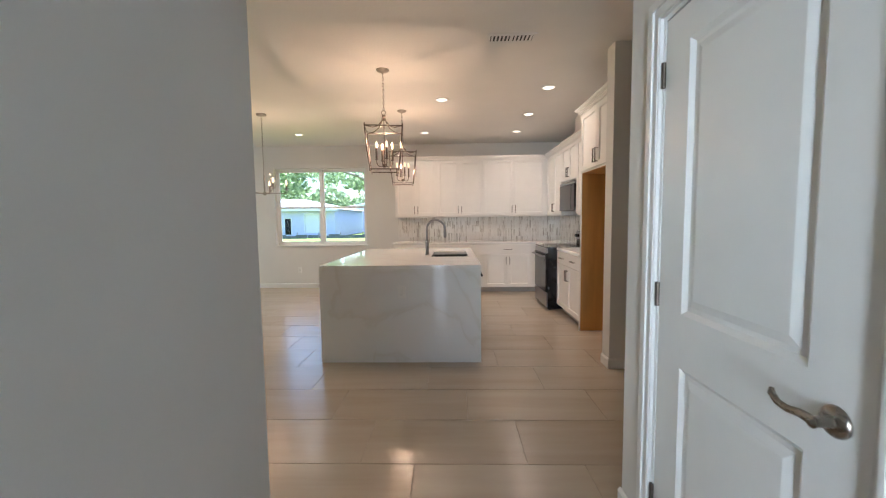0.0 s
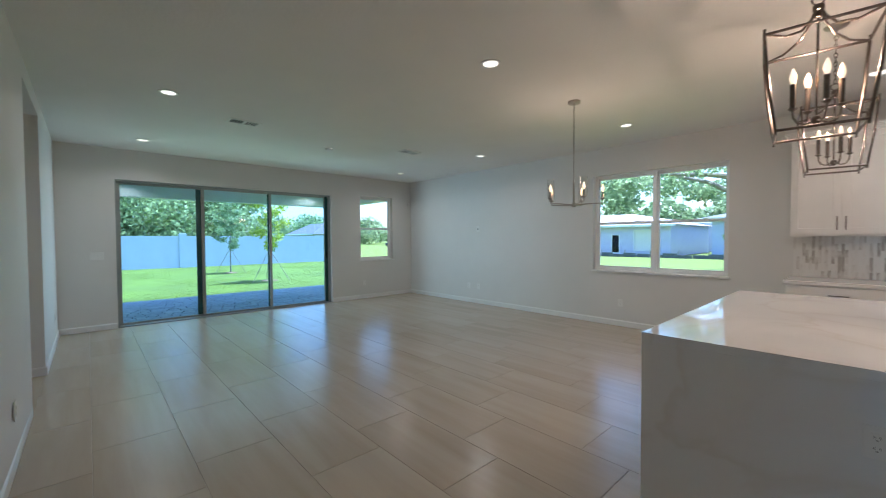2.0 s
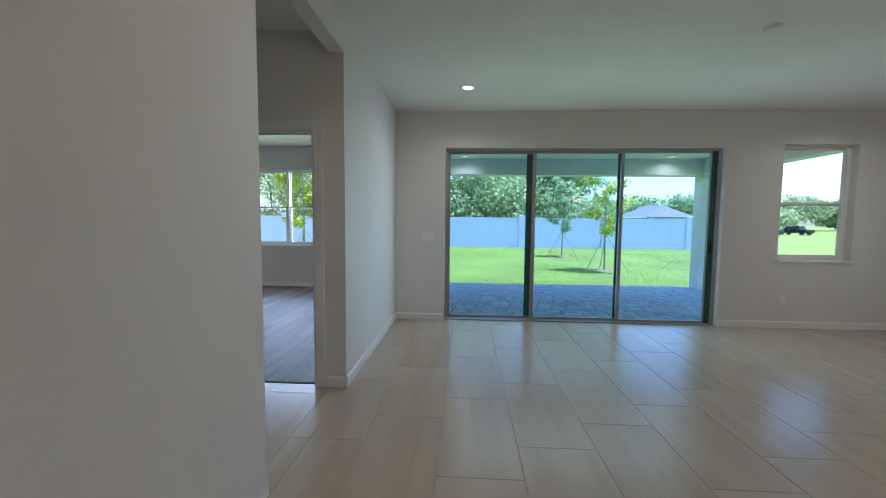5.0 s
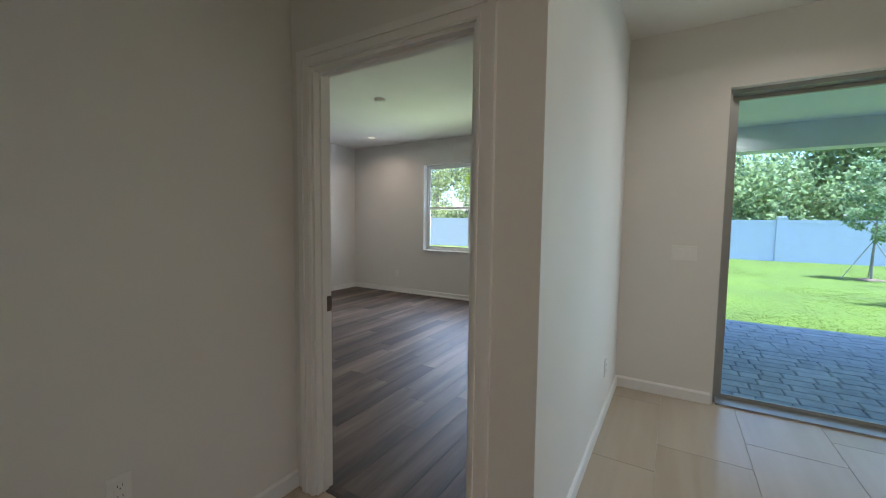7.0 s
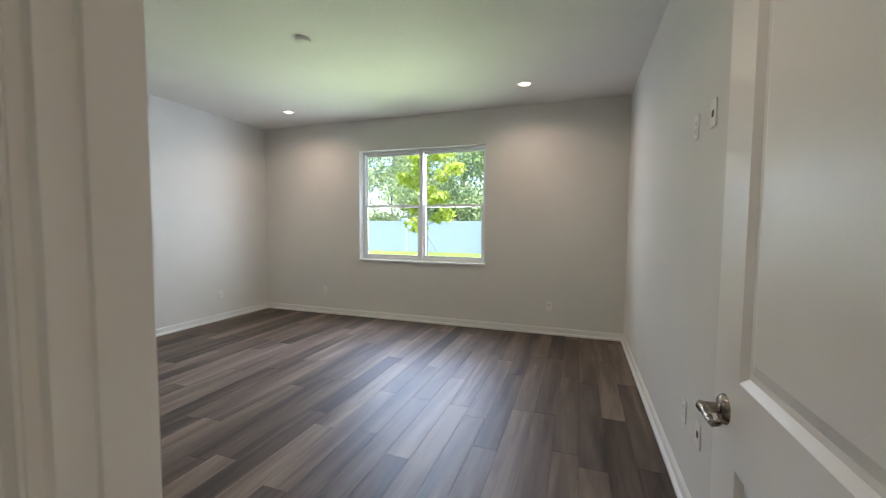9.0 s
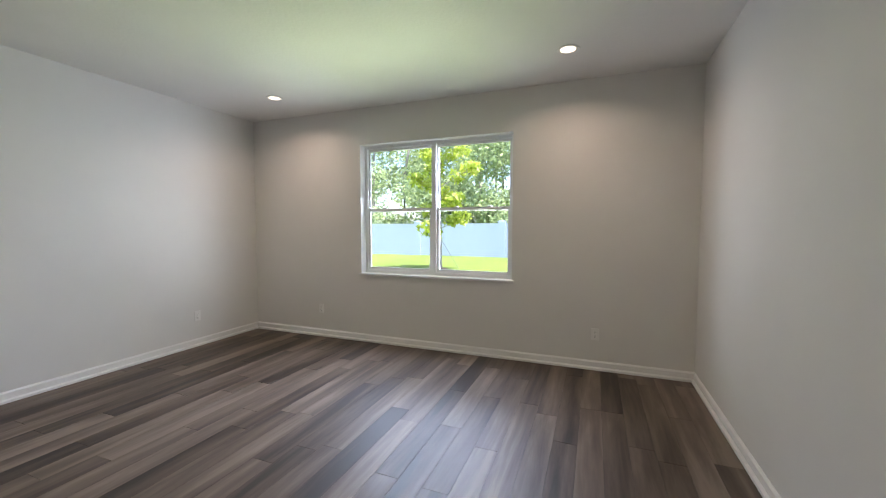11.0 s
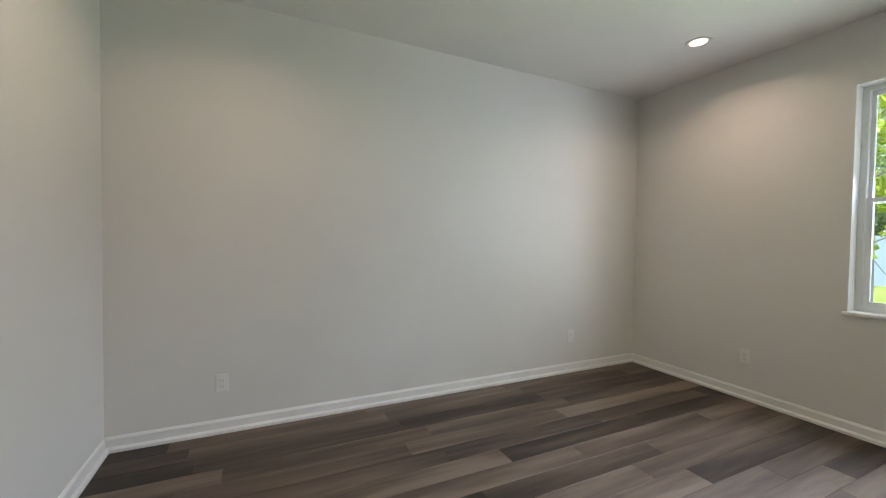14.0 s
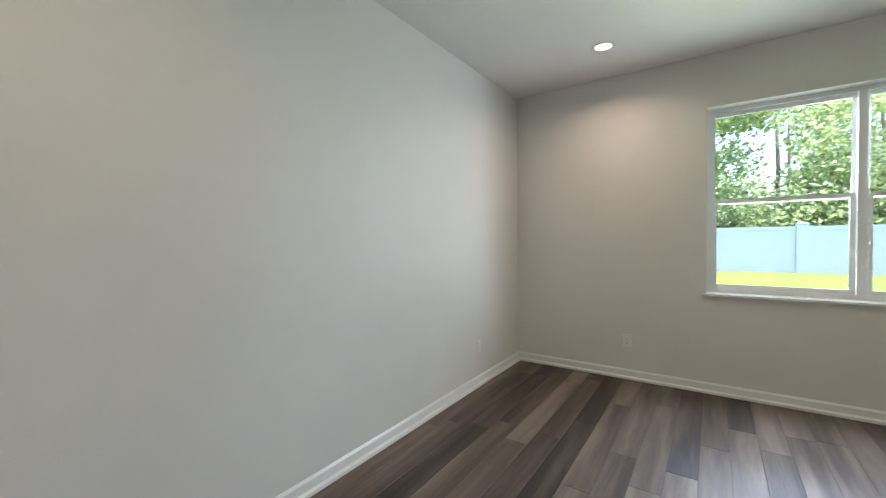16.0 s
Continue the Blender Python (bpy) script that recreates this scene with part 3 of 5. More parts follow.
# ---- kitchen ----
def pull(parent, x, z, length, upright=True):
    """Square bar pull on a front face at local y=0."""
    h = length / 2
    if upright:
        bm = boxes((x - 0.005, -0.034, z - h, x + 0.005, -0.024, z + h), (x - 0.004, -0.024, z - h, x + 0.004, 0.001, z - h + 0.009), (x - 0.004, -0.024, z + h - 0.009, x + 0.004, 0.001, z + h))
    else:
        bm = boxes((x - h, -0.034, z - 0.005, x + h, -0.024, z + 0.005), (x - h, -0.024, z - 0.004, x - h + 0.009, 0.001, z + 0.004), (x + h - 0.009, -0.024, z - 0.004, x + h, 0.001, z + 0.004))
    return part("handle", bm, M_NICKEL_DK, parent, "dark nickel bar pull")


def shaker(name, parent, x0, x1, z0, z1, rail=0.058):
    """A front with a flat recessed panel, its face at y=-0.02."""
    bm = bmesh.new()
    loops = [(0.0, -0.001), (0.0, -0.02)]
    if rail:
        loops += [(rail, -0.02), (rail + 0.003, -0.006)]
    rings = [[bm.verts.new(p) for p in ((x0 + i, y, z0 + i), (x1 - i, y, z0 + i), (x1 - i, y, z1 - i), (x0 + i, y, z1 - i))] for i, y in loops]
    for u, v in zip(rings, rings[1:]):
        for k in range(4):
            bm.faces.new((u[k], u[(k + 1) % 4], v[(k + 1) % 4], v[k]))
    bm.faces.new(rings[-1])
    bm.faces.new(rings[0][::-1])
    return part(name, bm, M_CAB, parent)


def cabinet(name, label, w, d, h, at, doors, drawers=(), kick=0.0, pull_low=False, category="cabinet", group=""):
    """Origin at the bottom left corner of the front; doors: (x0, x1, z0, z1, pull side or 0)."""
    top = thing(name, label, category, group, at=at)
    part("body", boxes((0, 0, kick, w, d, h)), M_CAB, top)
    if kick:
        part("toe_kick", boxes((0.0, 0.07, 0.0, w, d, kick - 0.002)), M_KICK, top, "grey toe kick")
    g = 0.0035
    for x0, x1, z0, z1, s in doors:
        dr = shaker("door", top, x0 + g, x1 - g, z0 + g, z1 - g)
        if s:
            x = x1 - 0.032 if s > 0 else x0 + 0.032
            hp = pull(dr, x, z0 + 0.115 if pull_low else z1 - 0.12, 0.14)
            hp.location.y = -0.02
    for x0, x1, z0, z1 in drawers:
        dr = shaker("drawer", top, x0 + g, x1 - g, z0 + g, z1 - g, 0.0)
        hp = pull(dr, (x0 + x1) / 2, (z0 + z1) / 2, 0.15, False)
        hp.location.y = -0.02
    return top


def crown(parent, w, z, d, ret0=False, ret1=False):
    """Stepped cornice along the top front of a cabinet."""
    bm = bmesh.new()
    for o, z0, z1 in ((0.012, 0.0, 0.022), (0.026, 0.022, 0.04), (0.042, 0.04, 0.052), (0.055, 0.052, 0.072)):
        box(bm, -o if ret0 else 0, -o - 0.02, z + z0, w + (o if ret1 else 0), d, z + z1)
    return part("crown_moulding", bm, M_CAB, parent)


UZ0, UZ1, YU, XU = 1.385, 2.445, 7.452, 1.66
YF, XF = 7.155, 1.402
UP = "white shaker upper cabinet with bar pulls"
LOW = "white shaker base cabinet with drawer and bar pulls"
for x0, x1 in ((-1.21, -0.41), (-0.41, 0.44), (0.44, 1.6)):
    w, hh = x1 - x0, UZ1 - UZ0
    c = cabinet("upper_cabinet", UP, w, YB - YU - 0.002, hh, pose(x0, YU, UZ0), [(0, w / 2, 0.022, hh, 1), (w / 2, w, 0.022, hh, -1)], pull_low=True, group="upper cabinets")
    crown(c, w + (0.06 if x1 > 1 else 0), hh, YB - YU - 0.002, ret0=x0 < -1)
for x0, x1 in ((-1.21, -0.41), (-0.41, 0.44), (0.44, 1.3)):
    w = x1 - x0
    cabinet("base_cabinet", LOW, w, YB - YF - 0.002, 0.88, pose(x0, YF, 0), [(0, w / 2, 0.1, 0.7, 1), (w / 2, w, 0.1, 0.7, -1)], [(0, w, 0.705, 0.872)], 0.095, group="base cabinets")
# corner fillers
solid("cabinet_filler", boxes((1.302, YF + 0.002, 0.095, 1.988, YB - 0.002, 0.878), (1.402, 6.472, 0.095, 1.988, YF, 0.878)), M_CAB, "white painted corner base cabinet filler", "cabinet")
solid("toe_board", boxes((1.302, YF + 0.07, 0.0, 1.988, YF + 0.085, 0.094), (1.472, 6.472, 0.0, 1.487, YF + 0.07, 0.094)), M_KICK, "grey toe board under the corner filler", "toe board")
solid("upper_filler", boxes((1.602, YU + 0.002, UZ0, 1.986, YB - 0.002, UZ1)), M_CAB, "white painted upper corner filler", "cabinet")
# wall beside the range, fronts facing the room
hh = UZ1 - UZ0
c = cabinet("upper_cabinet", UP, 0.968, XR - XU - 0.002, hh, pose(XU, 7.43, UZ0, 0, 0, -90), [(0.03, 0.5, 0.022, hh, 1), (0.5, 0.968, 0.022, hh, -1)], pull_low=True, group="upper cabinets")
crown(c, 0.968, hh, XR - XU - 0.002)
c = cabinet("microwave_cabinet", "short white shaker cabinet above the microwave", 0.76, XR - XU - 0.002, 0.54, pose(XU, 6.46, 1.905, 0, 0, -90), [(0, 0.38, 0.012, 0.54, 1), (0.38, 0.76, 0.012, 0.54, -1)], pull_low=True)
crown(c, 0.76, 0.54, XR - XU - 0.002)
c = cabinet("upper_cabinet", UP, 1.015, XR - XU - 0.002, hh, pose(XU, 5.698, UZ0, 0, 0, -90), [(0, 0.5, 0.022, hh, 1), (0.5, 1.0, 0.022, hh, -1)], pull_low=True, group="upper cabinets")
crown(c, 1.015, hh, XR - XU - 0.002)
solid("duct_chase", boxes((1.7, 5.62, UZ1 + 0.073, 1.988, 5.98, H - 0.001)), M_WALL, "white boxed duct above the kitchen cabinets", "duct chase")
cabinet("base_cabinet", "white shaker base cabinet with two drawers and two doors", 1.015, XR - XF - 0.002, 0.88, pose(XF, 5.698, 0, 0, 0, -90), [(0, 0.507, 0.1, 0.7, 1), (0.507, 1.015, 0.1, 0.7, -1)], [(0, 0.507, 0.705, 0.872), (0.507, 1.015, 0.705, 0.872)], 0.095, group="base cabinets")
# refrigerator alcove
fp = thing("refrigerator_surround", "tall white refrigerator surround with raw brown inner face", "surround")
part("panel", boxes((1.375, 4.656, 0.0, 1.988, 4.68, 2.5)), M_CAB, fp)
part("inner_face", boxes((1.385, 4.65, 0.004, 1.986, 4.656, 1.85)), M_RAW, fp, "raw brown wood face")
c = cabinet("fridge_cabinet", "white shaker cabinet above the refrigerator alcove", 1.006, 0.608, 0.65, pose(1.38, 4.654, 1.85, 0, 0, -90), [(0.0, 0.503, 0.015, 0.65, 1), (0.503, 1.006, 0.015, 0.65, -1)], pull_low=True)
crown(c, 1.006, 0.65, 0.608, ret0=True)
part("raw_underside", boxes((0.002, 0.002, -0.008, 1.004, 0.606, -0.001)), M_RAW, c, "raw brown underside")
solid("alcove_back", boxes((1.972, 3.65, 0.0, 1.988, 4.648, 1.84)), M_WALL, "painted back of the refrigerator alcove", "wall panel")

# worktops
ct = thing("countertop", "white quartz worktop on the base cabinets", "countertop")
part("slab", soft_box(-1.232, YF - 0.025, 0.881, XR - 0.002, YB - 0.002, 0.92, 0.003), M_QUARTZ, ct)
part("slab", soft_box(XF - 0.03, 6.468, 0.881, XR - 0.002, YF - 0.026, 0.92, 0.003), M_QUARTZ, ct)
ct = thing("countertop", "short white quartz worktop between range and panel", "countertop")
part("slab", soft_box(XF - 0.03, 4.682, 0.881, XR - 0.002, 5.692, 0.92, 0.003), M_QUARTZ, ct)


def picket_field(bm, length, z0, z1):
    """Upright sticks of uneven tone; local x along the wall, front at y=0."""
    rng = random.Random(4)
    rows = 3
    hgt = (z1 - z0) / rows
    w = 0.0262
    for r in range(-1, rows + 1):
        n = int(length / w)
        for k in range(n):
            x0 = k * w
            lift = (hgt / 2 if k % 2 else 0) + rng.uniform(-0.006, 0.006)
            a, b = max(z0, z0 + r * hgt + lift + 0.0012), min(z1, z0 + (r + 1) * hgt + lift - 0.0012)
            if b - a > 0.01:
                d = rng.uniform(0.0, 0.0014)
                box(bm, x0 + 0.0008, -0.008 - d, a, x0 + w - 0.0008, 0, b)
    return bm


bs = thing("backsplash", "grey and white marble picket mosaic backsplash", "backsplash")
for ln, m in ((3.2, pose(-1.21, YB - 0.003, 0)), (3.06, pose(XR - 0.003, 7.76, 0, 0, 0, -90))):
    bm = picket_field(bmesh.new(), ln, 0.921, 1.384)
    tagged(part("mosaic", bm, M_MOSAIC, bs), kind="stuff").matrix_basis = m
    part("mortar", boxes((0, -0.004, 0.921, ln, 0.001, 1.384)), M_PLATE, bs).matrix_basis = m


def island():
    top = thing("kitchen_island", "white quartz waterfall island with faint grey veins", "kitchen island")
    x0, x1, y0, y1 = -1.366, 0.14, 3.642, 5.8
    sx0, sx1, sy0, sy1 = -0.365, 0.055, 4.47, 5.17
    bm = bmesh.new()
    rings = [[bm.verts.new((x, y, z)) for x, y in q] for q, z in (
        (((x0, y0), (x1, y0), (x1, y1), (x0, y1)), 0.882), (((x0, y0), (x1, y0), (x1, y1), (x0, y1)), 0.92),
        (((sx0, sy0), (sx1, sy0), (sx1, sy1), (sx0, sy1)), 0.92), (((sx0, sy0), (sx1, sy0), (sx1, sy1), (sx0, sy1)), 0.882))]
    for u, v in zip(rings, rings[1:] + rings[:1]):
        for k in range(4):
            bm.faces.new((u[k], u[(k + 1) % 4], v[(k + 1) % 4], v[k]))
    part("worktop", bm, M_QUARTZ, top)
    part("waterfall_panel", boxes((x0, y0, 0.0, x1, y0 + 0.038, 0.8815)), M_QUARTZ, top)
    part("waterfall_panel", boxes((x0, y1 - 0.038, 0.0, x1, y1, 0.8815)), M_QUARTZ, top)
    part("body", boxes((-0.95, y0 + 0.039, 0.0, -0.935, y1 - 0.039, 0.881), (-0.95, y0 + 0.039, 0.095, 0.1, sy0 - 0.2, 0.66), (0.085, sy0 - 0.2, 0.095, 0.1, y1 - 0.039, 0.88), (0.085, y0 + 0.039, 0.66, 0.1, sy0 - 0.2, 0.88)), M_CAB, top)
    part("toe_kick", boxes((-0.93, y0 + 0.04, 0.0, 0.04, y1 - 0.04, 0.094)), M_KICK, top)
    bar = bmesh.new()
    tube(bar, [(0.1, 3.78, 0.8), (0.16, 3.79, 0.8), (0.16, 4.3, 0.8), (0.1, 4.31, 0.8)], 0.011)
    dw = part("dishwasher", boxes((0.1, 3.72, 0.1, 0.12, 4.36, 0.87)), M_BLACKGLASS, top, "black dishwasher front")
    part("handle", bar, M_BLACK, dw, smooth=True)
    snk = thing("sink", "black composite undermount sink in the island", "sink")
    t = 0.012
    part("basin", boxes((sx0 - t, sy0 - t, 0.68, sx1 + t, sy1 + t, 0.692), (sx0 - t, sy0 - t, 0.692, sx0, sy1 + t, 0.8815), (sx1, sy0 - t, 0.692, sx1 + t, sy1 + t, 0.8815), (sx0, sy0 - t, 0.692, sx1, sy0, 0.8815), (sx0, sy1, 0.692, sx1, sy1 + t, 0.8815)), M_SINK, snk)
    bm = bmesh.new()
    lathe(bm, [(0.045, 0.0), (0.045, 0.003), (0.03, 0.005), (0.005, 0.004)], 24, ((sx0 + sx1) / 2, 4.82, 0.692))
    part("drain", bm, M_STEEL, snk, "steel drain", smooth=True)
    fa = thing("faucet", "dark steel gooseneck pull-down kitchen faucet", "faucet")
    fx, fy = -0.428, 4.73
    bm = bmesh.new()
    lathe(bm, [(0.028, 0.0), (0.028, 0.006), (0.022, 0.012), (0.02, 0.03), (0.02, 0.17), (0.014, 0.185)], 24, (fx, fy, 0.92))
    part("body", bm, M_STEEL, fa, smooth=True)
    bm = bmesh.new()
    pts = [(fx, fy, 1.09), (fx, fy, 1.225)] + [(fx + 0.108 - 0.108 * math.cos(a), fy + 0.01 * math.sin(a), 1.225 + 0.112 * math.sin(a)) for a in (math.pi * k / 12 for k in range(1, 12))] + [(fx + 0.216, fy, 1.225), (fx + 0.217, fy, 1.2)]
    tube(bm, pts, 0.0135, 14)
    part("neck", bm, M_STEEL, fa, smooth=True)
    bm = bmesh.new()
    lathe(bm, [(0.013, 0.0), (0.018, 0.004), (0.018, 0.055), (0.0145, 0.07), (0.0135, 0.08)], 20, (fx + 0.217, fy, 1.125))
    part("spray_head", bm, M_STEEL, fa, smooth=True)
    bm = bmesh.new()
    tube(bm, [(fx, fy - 0.018, 1.035), (fx, fy - 0.04, 1.04), (fx, fy - 0.075, 1.085)], [0.009, 0.007, 0.005], 10)
    part("lever", bm, M_STEEL, fa, smooth=True)


island()


def cooking_range():
    top = thing("electric_range", "black and stainless freestanding electric range", "range", at=pose(1.232, 6.462, 0, 0, 0, -90))
    w, d = 0.758, 0.73
    part("body", soft_box(0, 0.02, 0.02, w, d, 0.905, 0.004), M_BLACK, top)
    part("drawer", soft_box(0.004, 0.0, 0.045, w - 0.004, 0.02, 0.255, 0.004), M_STEEL, top, "stainless storage drawer")
    dr = part("oven_door", soft_box(0.004, -0.012, 0.265, w - 0.004, 0.02, 0.83, 0.005), M_BLACKGLASS, top, "black glass oven door")
    bm = bmesh.new()
    tube(bm, [(0.05, -0.012, 0.79), (0.055, -0.055, 0.79), (w - 0.055, -0.055, 0.79), (w - 0.05, -0.012, 0.79)], 0.013)
    part("handle", bm, M_STEEL, dr, "stainless bar handle", smooth=True)
    part("top_trim", boxes((0.002, -0.004, 0.835, w - 0.002, 0.02, 0.9)), M_STEEL, top)
    ck = part("cooktop", soft_box(-0.002, -0.004, 0.906, w + 0.002, d - 0.05, 0.924, 0.004), M_BLACKGLASS, top, "black glass cooktop")
    for x, y, r in ((0.2, 0.2, 0.1), (0.56, 0.2, 0.08), (0.2, 0.48, 0.075), (0.56, 0.48, 0.1)):
        bm = bmesh.new()
        lathe(bm, [(r, 0.0), (r, 0.0006), (r - 0.004, 0.0008)], 32, (x, y, 0.924))
        part("burner_ring", bm, M_SLOT, ck, smooth=True)
    bp = part("back_panel", soft_box(0, d - 0.07, 0.906, w, d, 1.13, 0.01), M_BLACK, top)
    part("control_panel", soft_box(0.004, d - 0.082, 1.0, w - 0.004, d - 0.069, 1.125, 0.004), M_STEEL, bp, "stainless control strip")
    part("display", boxes((0.28, d - 0.086, 1.03, 0.48, d - 0.082, 1.09)), M_BLACKGLASS, bp)
    for x in (0.07, 0.16, 0.6, 0.69):
        bm = bmesh.new()
        cyl(bm, (x, d - 0.082, 1.062), (x, d - 0.11, 1.062), 0.026, 0.022, 20)
        part("knob", bm, M_BLACK, bp)
    for x in (0.05, w - 0.05):
        for y in (0.06, d - 0.06):
            bm = bmesh.new()
            cyl(bm, (x, y, 0.0), (x, y, 0.022), 0.015)
            part("foot", bm, M_BLACK, top)


cooking_range()
mw = thing("microwave", "black over-the-range microwave under the cabinet", "microwave", at=pose(1.625, 6.458, 1.45, 0, 0, -90))
part("body", soft_box(0, 0.02, 0, 0.756, 0.36, 0.43, 0.004), M_BLACK, mw)
dr = part("door", soft_box(0.002, -0.012, 0.004, 0.6, 0.019, 0.39, 0.005), M_BLACKGLASS, mw)
part("control_panel", soft_box(0.604, -0.01, 0.004, 0.754, 0.019, 0.39, 0.004), M_BLACKGLASS, mw)
part("vent_strip", soft_box(0.002, -0.012, 0.394, 0.754, 0.019, 0.428, 0.004), M_STEEL, mw, "dark steel vent strip")


# ---- ceiling fixtures ----
def downlight(x, y, z, watts, color=WARM, template=[]):
    if template:
        ob = copy_thing(template[0], pose(x, y, z))
    else:
        ob = thing("recessed_downlight", "lit white recessed ceiling downlight", "downlight", "downlights", at=pose(x, y, z))
        bm = bmesh.new()
        n = 36
        prof = [(0.088, 0.0), (0.085, -0.006), (0.072, -0.008), (0.062, -0.004), (0.06, 0.0)]
        rings = [[bm.verts.new((r * math.cos(2 * math.pi * j / n), r * math.sin(2 * math.pi * j / n), zz)) for j in range(n)] for r, zz in prof]
        for u, v in zip(rings, rings[1:]):
            for j in range(n):
                bm.faces.new((u[j], u[(j + 1) % n], v[(j + 1) % n], v[j]))
        part("trim_ring", bm, M_PLATE, ob, smooth=True)
        bm = bmesh.new()
        cyl(bm, (0, 0, -0.003), (0, 0, -0.0005), 0.06, n=36)
        part("lens", bm, M_LENS, ob, "glowing warm white lens")
        template.append(ob)
    ld = bpy.data.lights.new("downlight_lamp", "AREA")
    ld.shape, ld.size, ld.energy, ld.color, ld.spread = "DISK", 0.12, watts, color, radians(150)
    lo = new("downlight_lamp", ld)
    lo.matrix_world = pose(x, y, z - 0.012)
    return ob


for x, y in ((-7.636, 2.268), (-5.228, 2.264), (-2.737, 4.123), (-5.182, 6.715), (-7.546, 6.742), (-2.726, 6.746), (-0.23, 4.988), (0.983, 4.62), (0.971, 5.73), (0.973, 6.803), (-0.583, 6.786)):
    downlight(x, y, H, LIVING_W if x < -1 else KITCHEN_W, WARM if x < -1 else ROSY)
for x, y in ((-10.331, -2.948), (-10.278, 0.132), (-7.25, -2.948), (-7.2, 0.132)):
    downlight(x, y, H, BED_W, ROSY)


def chain(bm, x, y, z0, z1):
    n = int((z1 - z0) / 0.028)
    for k in range(n):
        c = z0 + (k + 0.5) * (z1 - z0) / n
        dx, dy = ((1, 0), (0, 1))[k % 2]
        tube(bm, [(x + dx * 0.0075 * math.cos(a), y + dy * 0.0075 * math.cos(a), c + 0.019 * math.sin(a)) for a in (2 * math.pi * j / 10 for j in range(11))], 0.0022, 5)


def candle(parent, x, y, z, tall=0.105):
    bm = bmesh.new()
    lathe(bm, [(0.004, -0.012), (0.016, -0.004), (0.017, 0.0), (0.0105, 0.004), (0.0105, tall), (0.006, tall + 0.002)], 16, (x, y, z))
    c = part("candle_sleeve", bm, M_NICKEL_DK, parent, smooth=True)
    bm = bmesh.new()
    lathe(bm, [(0.007, 0.0), (0.01, 0.01), (0.013, 0.024), (0.0105, 0.041), (0.005, 0.057), (0.0015, 0.066)], 16, (x, y, z + tall + 0.003))
    part("bulb", bm, M_BULB, c, "glowing flame-shaped bulb", smooth=True)


def point_lamp(x, y, z, watts, size):
    ld = bpy.data.lights.new("bulb_lamp", "POINT")
    ld.energy, ld.color, ld.shadow_soft_size = watts, CANDLE, size
    new("bulb_lamp", ld).matrix_world = pose(x, y, z)


def pendant(x, y, turn):
    top = thing("pendant_lantern", "open nickel cage lantern pendant with four candle bulbs", "pendant light", "island pendants", at=pose(x, y, 0, 0, 0, turn))
    bm = bmesh.new()
    lathe(bm, [(0.064, 0.0), (0.064, -0.006), (0.052, -0.018), (0.022, -0.026), (0.009, -0.034), (0.006, -0.045)], 28, (0, 0, H))
    part("canopy", bm, M_NICKEL, top, "polished nickel canopy", smooth=True)
    bm = bmesh.new()
    chain(bm, 0, 0, 2.42, H - 0.04)
    part("chain", bm, M_NICKEL_DK, top, smooth=True)
    bm = bmesh.new()
    tube(bm, [(0.021 * math.cos(a), 0, 2.4 + 0.021 * math.sin(a)) for a in (2 * math.pi * j / 16 for j in range(17))], 0.0035, 6)
    lathe(bm, [(0.012, 0.38), (0.02, 0.374), (0.02, 0.355), (0.013, 0.35), (0.012, 0.325), (0.004, 0.32)], 16, (0, 0, 2.0))
    part("finial", bm, M_NICKEL_DK, top, smooth=True)
    a, b, zt, zb = 0.178, 0.138, 2.238, 1.835
    corners = [(-1, -1), (1, -1), (1, 1), (-1, 1)]
    for i, (sx, sy) in enumerate(corners):
        bm = bmesh.new()
        tube(bm, [(sx * 0.01, sy * 0.01, 2.352), (sx * 0.022, sy * 0.022, 2.315), (sx * 0.055, sy * 0.055, 2.262), (sx * 0.11, sy * 0.11, 2.235), (sx * a, sy * a, zt)], 0.005, 8)
        part("arm", bm, M_NICKEL_DK, top, smooth=True)
        bm = bmesh.new()
        tube(bm, [(sx * a, sy * a, zt + 0.022), (sx * a, sy * a, zt), (sx * (a + b + 0.01) / 2, sy * (a + b + 0.01) / 2, (zt + zb) / 2), (sx * b, sy * b, zb), (sx * b, sy * b, zb - 0.02)], 0.0062, 8)
        part("post", bm, M_NICKEL_DK, top, smooth=True)
        nx, ny = corners[(i + 1) % 4]
        for hw, z in ((a, zt), (b, zb)):
            bm = bmesh.new()
            tube(bm, [(sx * hw, sy * hw, z), (nx * hw, ny * hw, z)], 0.006, 8)
            part("rail", bm, M_NICKEL_DK, top, smooth=True)
    bm = bmesh.new()
    cyl(bm, (0, 0, 2.33), (0, 0, 1.9), 0.0045, n=10)
    lathe(bm, [(0.004, -0.035), (0.016, -0.025), (0.02, -0.012), (0.016, 0.0), (0.006, 0.006)], 16, (0, 0, 1.9))
    part("stem", bm, M_NICKEL_DK, top, smooth=True)
    for k in range(4):
        c, s = math.cos(math.pi / 2 * k + 0.3), math.sin(math.pi / 2 * k + 0.3)
        bm = bmesh.new()
        tube(bm, [(r * c, r * s, z) for r, z in ((0.01, 1.885), (0.04, 1.872), (0.066, 1.88), (0.08, 1.905), (0.082, 1.935))], 0.0045, 8)
        part("candle_arm", bm, M_NICKEL_DK, top, smooth=True)
        candle(top, 0.082 * c, 0.082 * s, 1.945)
    point_lamp(x, y, 2.11, PENDANT_W, 0.012)
    return top


pendant(-0.787, 3.996, 8)
pendant(-0.793, 5.433, 8)


